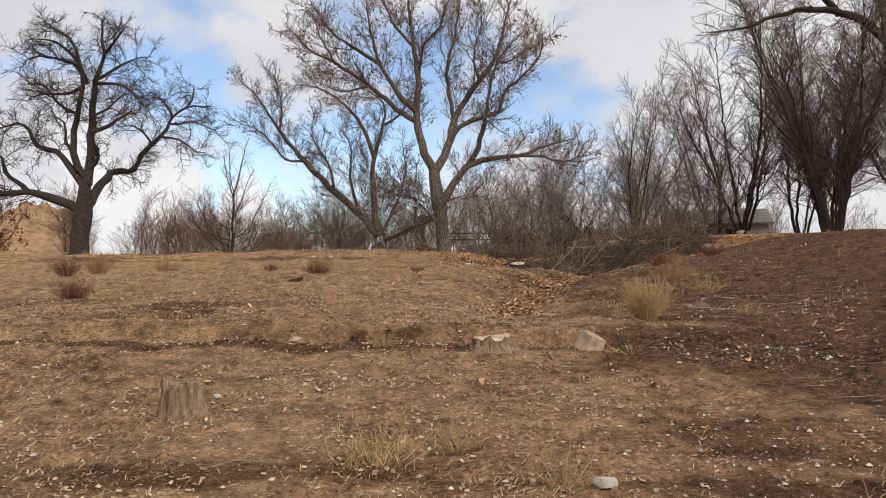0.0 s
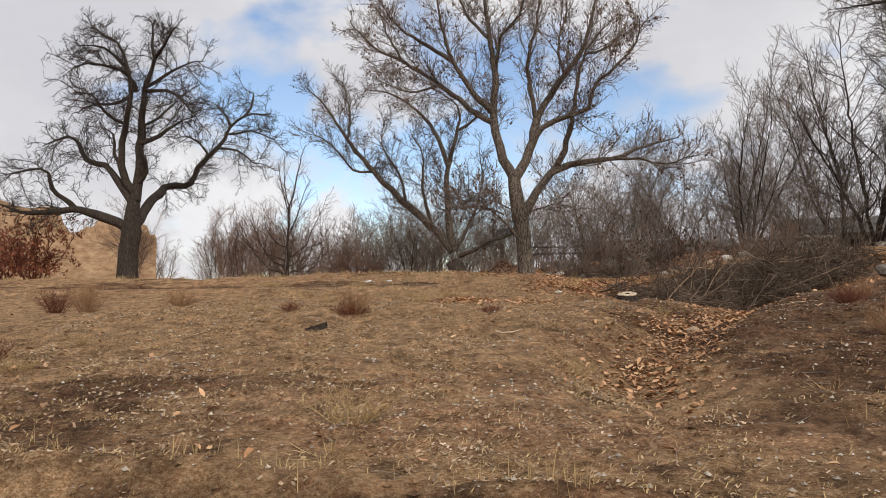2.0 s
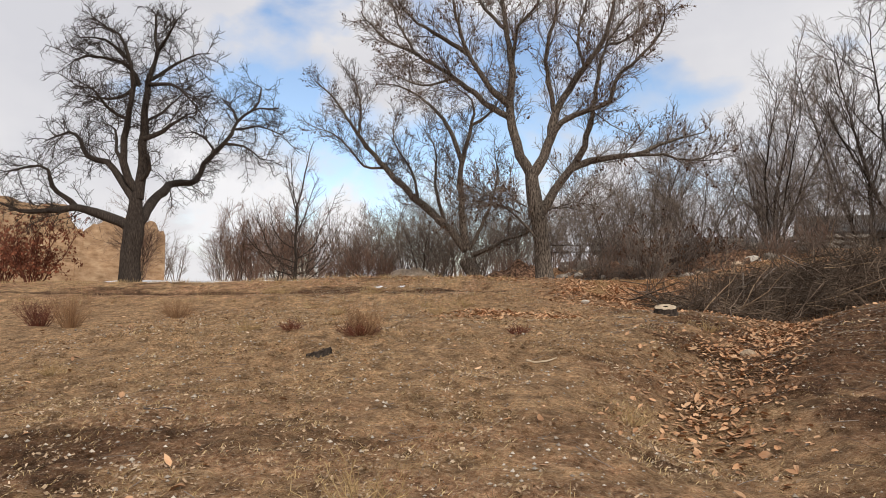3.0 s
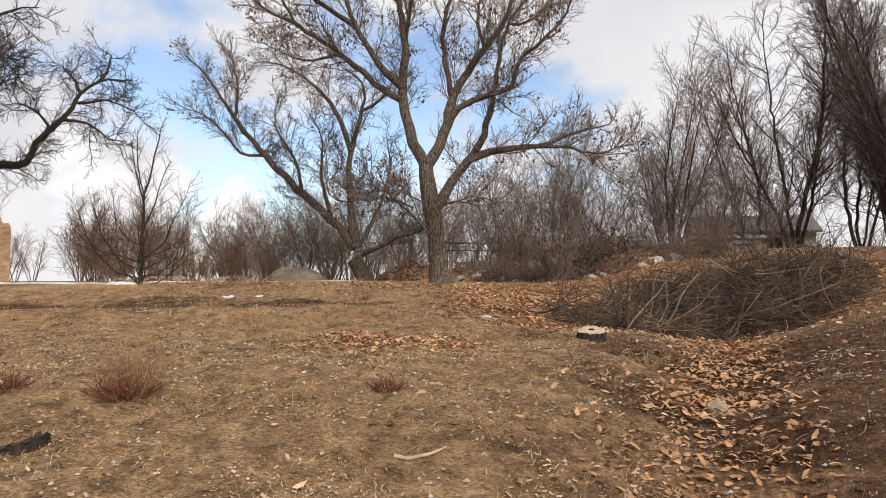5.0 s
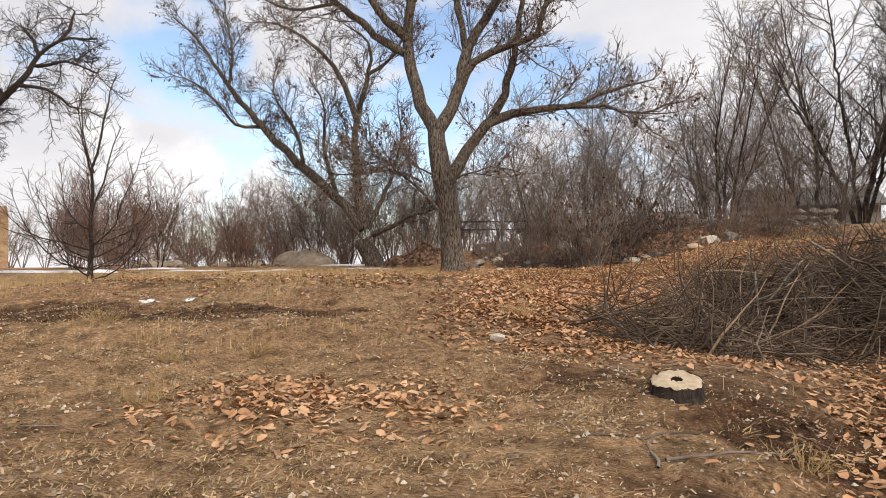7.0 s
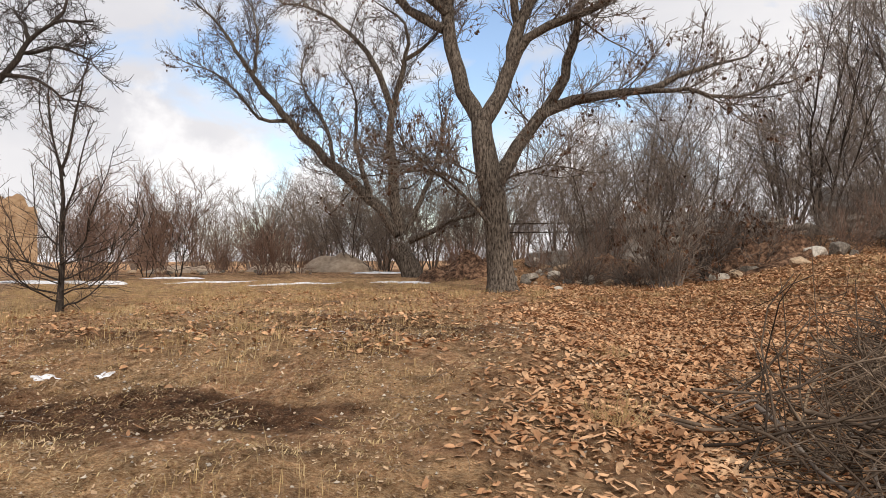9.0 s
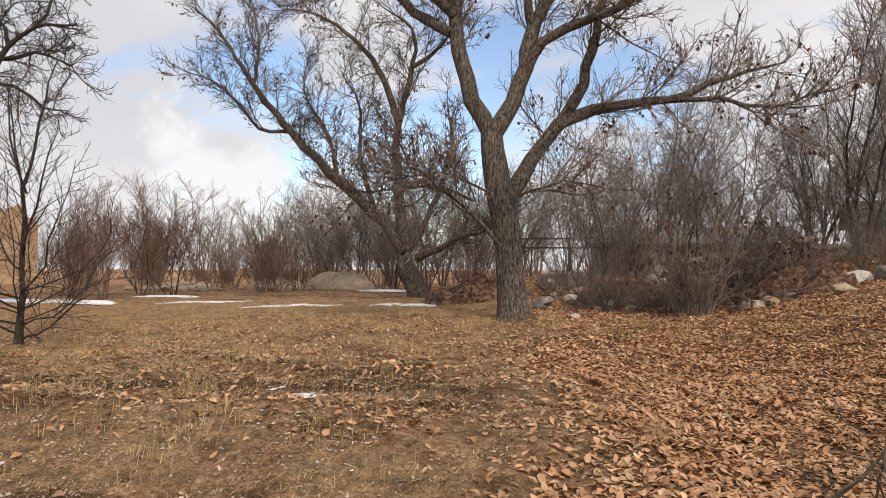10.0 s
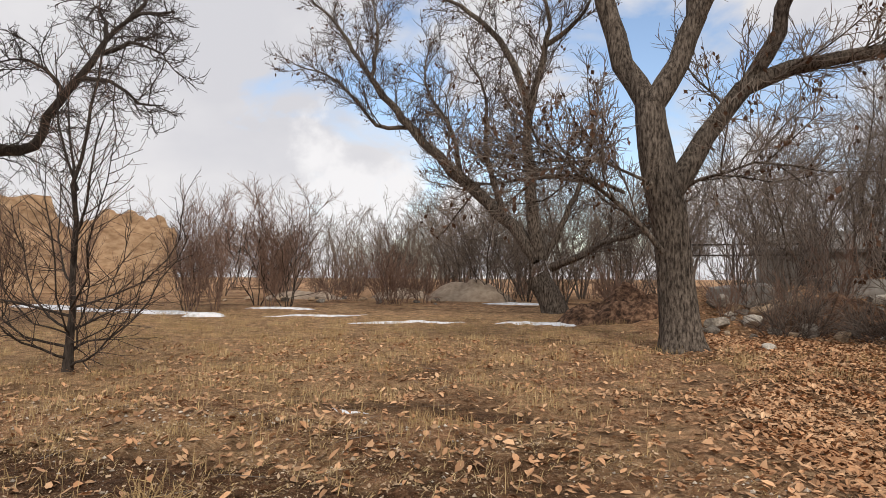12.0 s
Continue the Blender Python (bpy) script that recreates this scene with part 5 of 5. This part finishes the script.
RED_LEAF = ramp_material("red_leaf", [(0.3, (0.13, 0.038, 0.022)), (0.6, (0.30, 0.11, 0.06))], 4, 0.8, 0, per_island=0.35)
leafy_bush(-18.8, -3.6, 2.9, "dense reddish-brown bush still holding dead leaves", 41, RED_LEAF, 0.8)
leafy_bush(-21.2, -2.4, 3.2, "dense reddish-brown bush still holding dead leaves", 42, RED_LEAF, 0.8)
leafy_bush(6.6, 3.6, 1.6, "low dark brown bush with dead leaves over rubble", 45, LEAF_DARK, 0.35, TWIG_DARK)
leafy_bush(5.3, 1.9, 2.1, "dark brown bush with dead leaves at the bank foot", 46, LEAF_DARK, 0.12, TWIG_DARK)
leafy_bush(4.1, 0.9, 2.2, "dark brown bush with dead leaves at the bank foot", 43, LEAF_DARK, 0.25, TWIG)


# ---- fence and buildings beyond the bank ----
def railing(x0, x1, y, z_foot, z_top, label):
    root = new("iron_fence")
    root.matrix_basis = pose(x0, y, z_foot)
    tagged(root, label, "fence")
    span = x1 - x0
    for z in (z_top - z_foot, z_top - z_foot - 0.45):
        bm = bmesh.new()
        bmesh.ops.create_cube(bm, size=1.0)
        for v in bm.verts:
            v.co = Vector((span / 2 + v.co.x * span, v.co.y * 0.06, z + v.co.z * 0.07))
        part("rail", bm, RUST, root, smooth=False)
    n = int(span / 1.9)
    for i in range(n + 1):
        bm = bmesh.new()
        bmesh.ops.create_cube(bm, size=1.0)
        for v in bm.verts:
            v.co = Vector((span * i / n + v.co.x * 0.1, 0.07 + v.co.y * 0.08, (z_top - z_foot + 0.25) / 2 - 0.2 + v.co.z * (z_top - z_foot + 0.35)))
        part("post", bm, RUST, root, smooth=False)
    n = int(span / 0.5)
    for i in range(n):
        bm = bmesh.new()
        bmesh.ops.create_cube(bm, size=1.0)
        for v in bm.verts:
            v.co = Vector((0.25 + span * i / n + v.co.x * 0.022, v.co.y * 0.022, (z_top - z_foot) / 2 - 0.1 + v.co.z * (z_top - z_foot - 0.1)))
        part("bar", bm, RUST, root, smooth=False)
    return root


railing(-0.6, 4.6, 18.8, 0.75, 2.6, "dark iron railing fence behind the thicket")


def low_building(x, y, rz, length, depth, h, roof_h, wall, roof, label, windows):
    """A plain low building with a pitched roof and openings."""
    root = thing("low_building", x, y, label, "building", rz=rz, sink=0.3)
    t = 0.25

    def box(name, a, b, material, parent=root):
        bm = bmesh.new()
        bmesh.ops.create_cube(bm, size=1.0)
        for v in bm.verts:
            v.co = Vector([(a[i] + b[i]) / 2 + v.co[i] * (b[i] - a[i]) for i in range(3)])
        return part(name, bm, material, parent, smooth=False)

    # front wall in piers, sills and heads, so that the openings go through
    edges = [0.0]
    for c in windows:
        edges += [c - 0.5, c + 0.5]
    edges.append(length)
    for i in range(0, len(edges), 2):
        box("wall", (edges[i], 0, 0), (edges[i + 1], t, h), wall)
    for c in windows:
        box("wall", (c - 0.5, 0, 0), (c + 0.5, t, h * 0.4), wall)
        box("wall", (c - 0.5, 0, h * 0.82), (c + 0.5, t, h), wall)
        win = box("window", (c - 0.5, 0.1, h * 0.4), (c + 0.5, 0.14, h * 0.82), CHAR)
        box("frame", (c - 0.03, 0.06, h * 0.4), (c + 0.03, 0.098, h * 0.82), PALE_WALL, win)
        box("sill", (c - 0.58, -0.06, h * 0.4 - 0.06), (c + 0.58, -0.003, h * 0.4), PALE_WALL, win)
    box("wall", (0, depth - t, 0), (length, depth, h), wall)
    box("wall", (0, t, 0), (t, depth - t, h), wall)
    box("wall", (length - t, t, 0), (length, depth - t, h), wall)
    bm = bmesh.new()
    o = 0.35
    prof = [(-o, h - 0.08), (depth / 2, h + roof_h), (depth + o, h - 0.08), (depth + o, h + 0.06), (depth / 2, h + roof_h + 0.14), (-o, h + 0.06)]
    ends = [[bm.verts.new((xx, a, b)) for a, b in prof] for xx in (-o, length + o)]
    for i in range(6):
        bm.faces.new((ends[0][i], ends[0][(i + 1) % 6], ends[1][(i + 1) % 6], ends[1][i]))
    for e in ends:
        bm.faces.new((e[0], e[1], e[4], e[5]))
        bm.faces.new((e[1], e[2], e[3], e[4]))
    part("roof", bm, roof, root, smooth=False)
    return root


low_building(3.4, 23.5, -4, 10.5, 4.5, 2.0, 0.9, CONCRETE, ROOF, "long low grey shed with a weathered grey roof behind trees", (2.2, 5.2, 8.2))
low_building(16.5, 21.5, -14, 7.0, 5.0, 2.0, 1.2, PALE_WALL, CONCRETE, "small pale house with a grey roof behind trees", (1.8, 4.6))

# rough block wall along the top of the bank
def block_wall(x0, y0, x1, y1, courses, label, seed):
    rng = np.random.default_rng(seed)
    ln = math.hypot(x1 - x0, y1 - y0)
    rz = math.degrees(math.atan2(y1 - y0, x1 - x0))
    root = new("stone_wall")
    root.matrix_basis = pose(x0, y0, float(ground_z(x0, y0)) - 0.1, 0, 0, rz)
    tagged(root, label, "stone wall")
    shapes = ROCK_BLOCKS
    for c in range(courses):
        d = rng.uniform(0, 0.3)
        while d < ln:
            w = rng.uniform(0.3, 0.6)
            if rng.random() < 0.9 - 0.25 * (c == courses - 1):
                ob = new("stone", shapes[int(rng.integers(len(shapes)))])
                ob.parent = root
                gx, gy = x0 + (x1 - x0) * d / ln, y0 + (y1 - y0) * d / ln
                dz = float(ground_z(gx, gy)) - float(ground_z(x0, y0))
                ob.matrix_basis = pose(d + w / 2, rng.normal(0, 0.03), 0.14 + c * 0.24 + dz, rng.normal(0, 3), rng.normal(0, 3), rng.normal(0, 4)) @ Matrix.Diagonal((w * 0.56, 0.2, 0.15, 1))
            d += w
    return root


ROCK_BLOCKS = []
for _i in range(4):
    _me = rock_mesh(40 + _i, (1, 1, 1), 9)
    _me.materials.append(STONE)
    ROCK_BLOCKS.append(_me)
block_wall(4.6, 7.6, 13.5, 6.4, 3, "low dry-laid wall of rough grey stones on the bank", 3)


# ---- ground litter ----
def scatter_points(rng, count, box, density):
    out = []
    while sum(len(q) for q in out) < count:
        x = rng.uniform(box[0], box[1], 20000)
        y = rng.uniform(box[2], box[3], 20000)
        keep = rng.random(20000) < density(x, y)
        out.append(np.stack([x[keep], y[keep]], 1))
    p = np.concatenate(out)[:count]
    return np.c_[p, ground_z(p[:, 0], p[:, 1]) + bumps(p[:, 0], p[:, 1])]


def patchy(x, y, size, seed):
    return np.array([noise.noise((a / size, b / size, seed)) for a, b in zip(x, y)])


def stuff(name, verts, faces, material, label, category):
    return tagged(mesh_object(name, verts, faces, material, smooth=False), label, category, kind="stuff")


def leaf_litter(name, count, box, density, seed, size, label, material):
    """Curled fallen leaves: each a folded six-sided blade."""
    rng = np.random.default_rng(seed)
    p = scatter_points(rng, count, box, density)
    n = len(p)
    a = rng.uniform(0, 2 * math.pi, n)
    ln = rng.uniform(0.6, 1.25, n) * size
    wd = ln * rng.uniform(0.35, 0.62, n)
    curl = rng.uniform(-0.25, 0.3, n) * ln
    fold = rng.uniform(-0.1, 0.35, n) * wd
    tilt = rng.normal(0, 0.28, (n, 2))
    shape = np.array([(-0.5, 0), (-0.22, 0.46), (0.12, 0.5), (0.5, 0.06), (0.16, -0.4), (-0.26, -0.48), (0.02, 0)])
    lx = shape[None, :, 0] * ln[:, None]
    ly = shape[None, :, 1] * wd[:, None]
    lz = curl[:, None] * (np.abs(shape[None, :, 0]) ** 2 * 2.2) + fold[:, None] * np.abs(shape[None, :, 1]) * 2
    lz = lz + lx * tilt[:, :1] + ly * tilt[:, 1:]
    lz = lz - lz.min(1, keepdims=True) + 0.004 + rng.random((n, 1)) ** 3 * 0.02
    c, s_ = np.cos(a)[:, None], np.sin(a)[:, None]
    v = np.stack([p[:, :1] + lx * c - ly * s_, p[:, 1:2] + lx * s_ + ly * c, p[:, 2:] + lz], -1).reshape(-1, 3)
    tri = np.array([(0, 6, 1), (1, 6, 2), (2, 6, 3), (3, 6, 4), (4, 6, 5), (5, 6, 0)])[:, ::-1]
    f = (np.arange(n)[:, None, None] * 7 + tri[None]).reshape(-1, 3)
    return stuff(name, v, f, material, label, "leaf litter")


def off_furrow(y):
    """Nothing much grows or gathers on the damp strips."""
    return 1 - 0.9 * sum(np.exp(-(((y - f) / 0.33) ** 2)) for f in (-11.8, -8.6, -5.9))


def leaf_density(x, y):
    east = step01(0.1, 1.5, x + 0.35 * np.sin(y * 0.9)) * step01(-14.0, -10.5, y + 0.1 * x) * (1 - step01(0.5, 4.5, y))
    east = east * (1 - 0.65 * step01(5.5, 8.5, x))
    east = east * (1 - 0.85 * step01(2.9, 4.0, x) * (1 - step01(-12.5, -10.5, y)))
    gully = 1.2 * np.exp(-(((x - gully_x(y)) / 0.5) ** 2)) * step01(-22, -19.5, y) * (1 - step01(-14, -12, y))
    spot = np.exp(-(((x + 0.35) / 0.75) ** 2 + ((y + 15.3) / 0.55) ** 2))
    strip = 0.1 * step01(-10.5, -8, y) * (1 - step01(-1, 2, y)) * step01(-12, -6, x)
    ring = 0.15 * np.exp(-((y + 9.8) / 0.5) ** 2) * step01(-6, -3, x) * (1 - step01(1, 2, x))
    bank = 0.25 * step01(-1, 1, x) * step01(0, 3, y) * (1 - step01(5, 8, y))
    thin = 0.003
    strip, ring = strip * off_furrow(y), ring * off_furrow(y)
    d = np.clip(east + 0.38 * gully + 0.9 * spot + strip + ring + bank + thin, 0, 1)
    return d * np.clip(0.75 + 0.9 * patchy(x, y, 0.8, 5.0), 0.08, 1)


leaf_litter("leaf_litter", 130000, (-10, 11, -27, 8), leaf_density, 51, 0.074, "carpet of curled tan and brown fallen leaves", LEAF)


def grass_blades(name, count, box, density, seed, h, material, label, flat=0.0):
    """Dead blades, upright or lying; each a bent tapering strip."""
    rng = np.random.default_rng(seed)
    p = scatter_points(rng, count, box, density)
    n = len(p)
    a = rng.uniform(0, 2 * math.pi, n)
    ln = h * rng.uniform(0.4, 1.3, n)
    lean = np.where(rng.random(n) < flat, rng.uniform(1.25, 1.5, n), np.abs(rng.normal(0.35, 0.3, n)))
    w = rng.uniform(0.0014, 0.0032, n)
    d = np.stack([np.cos(a), np.sin(a), 0 * a], 1)
    q = np.stack([-np.sin(a + 0.6), np.cos(a + 0.6), 0 * a], 1) * w[:, None]
    up = np.array([0, 0, 1.0])
    m = p + d * (ln * 0.5 * np.sin(lean * 0.8))[:, None] + up * (ln * 0.5 * np.cos(lean * 0.8) + 0.006)[:, None]
    t = m + d * (ln * 0.5 * np.sin(lean * 1.15))[:, None] + up * np.maximum(ln * 0.5 * np.cos(np.minimum(lean * 1.15, 1.6)), -0.004)[:, None]
    base = p + up * 0.003
    v = np.stack([base - q, base + q, m + q * 0.8, m - q * 0.8, t], 1).reshape(-1, 3)
    i = np.arange(n)[:, None] * 5
    quads = (i + np.array([[0, 1, 2, 3]])).tolist()
    tris = (i + np.array([[3, 2, 4]])).tolist()
    return stuff(name, v, quads + tris, material, label, "dead grass")


def grass_density(x, y):
    left = step01(-10.5, -7.5, y) * (1 - step01(3, 7, y)) * (1 - step01(-2.0, 0.4, x))
    foot = np.exp(-(((y + 1.2 + 0.05 * x) / 1.3) ** 2)) * step01(-3, -1, x) * (1 - step01(8, 10, x)) * 1.0
    furrow = 0.55 * np.exp(-(((y + 10.4) / 0.6) ** 2)) * (1 - step01(-0.8, 0.2, x)) + 0.5 * np.exp(-(((y + 13.2) / 0.4) ** 2)) * (1 - step01(-0.8, 0.2, x))
    lip = 0.9 * np.exp(-(((y + 24.0 + 0.16 * np.sin(x * 0.7)) / 0.1) ** 2)) * (1 - step01(0.5, 1.4, x))
    slope = 0.004 + 0.05 * step01(4.0, 6.5, x)
    d = np.clip((0.8 * left + furrow) * off_furrow(y) + foot + lip + slope, 0, 1)
    return d * np.clip(0.2 + 2.0 * patchy(x, y, 0.55, 9.0), 0.02, 1)


grass_blades("dead_grass", 46000, (-15, 11, -30, 9), grass_density, 61, 0.12, STRAW, "thin yellow dead grass in patches")


def chaff_density(x, y):
    d = (1.0 - 0.75 * step01(-0.3, 0.8, x) * step01(-15, -13, y)) * (1 - 0.75 * step01(1.2, 2.4, x))
    return d * np.clip(0.5 + 1.3 * patchy(x, y, 0.7, 13.0), 0.05, 1)


grass_blades("straw_litter", 60000, (-5, 4.5, -30, -7), chaff_density, 62, 0.06, STRAW, "short broken straw lying on the earth", flat=1.0)


def wood_chips(count, box, density, seed, label):
    rng = np.random.default_rng(seed)
    p = scatter_points(rng, count, box, density)
    n = len(p)
    a = rng.uniform(0, 6.28, n)
    ln = 0.008 + 0.028 * rng.random(n) ** 2
    wd = ln * rng.uniform(0.2, 0.6, n)
    u = np.stack([np.cos(a), np.sin(a), rng.normal(0, 0.3, n)], 1) * ln[:, None] * 0.5
    w = np.stack([-np.sin(a), np.cos(a), rng.normal(0, 0.5, n)], 1) * wd[:, None] * 0.5
    lift = (np.abs(u[:, 2]) + np.abs(w[:, 2]) + 0.004)[:, None] * np.array([0, 0, 1.0])
    q = p + lift
    v = np.stack([q - u - w * 0.6, q + u * 0.8 - w, q + u + w * 0.7, q - u * 0.7 + w], 1).reshape(-1, 3)
    f = np.arange(n * 4).reshape(n, 4)
    return stuff("wood_chips", v, f, CHIP, label, "wood chips")


wood_chips(105000, (-5.5, 5, -30, -7), chaff_density, 63, "small pale wood chips and leaf scraps")


def gravel(count, box, seed, label):
    rng = np.random.default_rng(seed)
    p = scatter_points(rng, count, box, lambda x, y: np.clip(0.5 + 1.2 * patchy(x, y, 1.1, 21.0), 0.05, 1))
    n = len(p)
    r = 0.006 + 0.016 * rng.random(n) ** 3.5
    shape = np.array([(1, 0, 0), (0, 1, 0), (-1, 0, 0), (0, -1, 0), (0, 0, 0.8), (0, 0, -0.6)])
    k = shape[None] * rng.uniform(0.6, 1.3, (n, 6, 1)) * r[:, None, None]
    a = rng.uniform(0, 6.28, n)
    c, s_ = np.cos(a)[:, None], np.sin(a)[:, None]
    v = np.stack([p[:, :1] + k[..., 0] * c - k[..., 1] * s_, p[:, 1:2] + k[..., 0] * s_ + k[..., 1] * c, p[:, 2:] + k[..., 2] + r[:, None] * 0.25], -1).reshape(-1, 3)
    tri = np.array([(0, 1, 4), (1, 2, 4), (2, 3, 4), (3, 0, 4), (1, 0, 5), (2, 1, 5), (3, 2, 5), (0, 3, 5)])
    f = (np.arange(n)[:, None, None] * 6 + tri[None]).reshape(-1, 3)
    return stuff("gravel", v, f, PEBBLE, label, "gravel")


gravel(14000, (-6, 6, -30.5, -7), 71, "scattered pale pebbles and soil crumbs")


def clods(count, box, seed):
    """Crumbs of dark soil."""
    rng = np.random.default_rng(seed)
    p = scatter_points(rng, count, box, lambda x, y: np.clip(0.35 + 1.4 * patchy(x, y, 0.9, 31.0), 0.02, 1))
    n = len(p)
    r = 0.012 + 0.03 * rng.random(n) ** 3
    shape = np.array([(1, 0, 0), (0, 1, 0), (-1, 0, 0), (0, -1, 0), (0.2, 0.1, 0.75), (0, 0, -0.5)])
    k = shape[None] * rng.uniform(0.6, 1.4, (n, 6, 1)) * r[:, None, None]
    v = (p[:, None] + k).reshape(-1, 3)
    tri = np.array([(0, 1, 4), (1, 2, 4), (2, 3, 4), (3, 0, 4), (1, 0, 5), (2, 1, 5), (3, 2, 5), (0, 3, 5)])
    f = (np.arange(n)[:, None, None] * 6 + tri[None]).reshape(-1, 3)
    return stuff("soil_clods", v, f, EARTH, "loose brown soil crumbs", "soil")


clods(14000, (-6, 6, -30.5, -7), 72)


def twig_litter(count, seed):
    rng = np.random.default_rng(seed)
    p = scatter_points(rng, count, (-5, 7, -30, -2), lambda x, y: 0.15 + 0.85 * step01(1.5, 3, x))
    lines = []
    for q in p:
        a = rng.uniform(0, 6.28)
        line = wander(rng, q + (0, 0, 0.008), (math.cos(a), math.sin(a), 0.02), rng.uniform(0.06, 0.4), 4, 0.12, 0)
        line[:, 2] = ground_z(line[:, 0], line[:, 1]) + (q[2] - ground_z(q[0], q[1])) + 0.012
        r = rng.uniform(0.0015, 0.004)
        lines.append((line, np.linspace(r, r * 0.6, 4)))
    v, f = tubes(lines, 3)
    return stuff("twig_litter", v, f, TWIG, "thin broken twigs strewn on the ground", "twigs")


twig_litter(1800, 81)


# ---- small weeds over the slope ----
_rng = np.random.default_rng(91)
_kinds = [tuft(-3.4, -22.6, 0.12, 0.5, 60, STRAW, "small clump of short dead grass", "grass clump", 101, "grass clumps"),
          tuft(-0.9, -21.6, 0.09, 0.8, 50, STRAW_RED, "small flattened rusty weed", "dry weed", 102, "dry weeds"),
          tuft(0.9, -20.7, 0.2, 0.35, 45, STRAW, "thin upright tuft of dead grass", "grass tuft", 103, "grass tufts", True)]
for _i in range(70):
    _x, _y = _rng.uniform(-6, 5), _rng.uniform(-29, -8)
    if abs(_x - 0.4) < 0.5 and _y > -15:
        continue
    copy_thing(_kinds[int(_rng.integers(3))], pose(_x, _y, at_ground(_x, _y), 0, 0, _rng.uniform(0, 360)) @ Matrix.Scale(_rng.uniform(0.7, 1.4), 4))
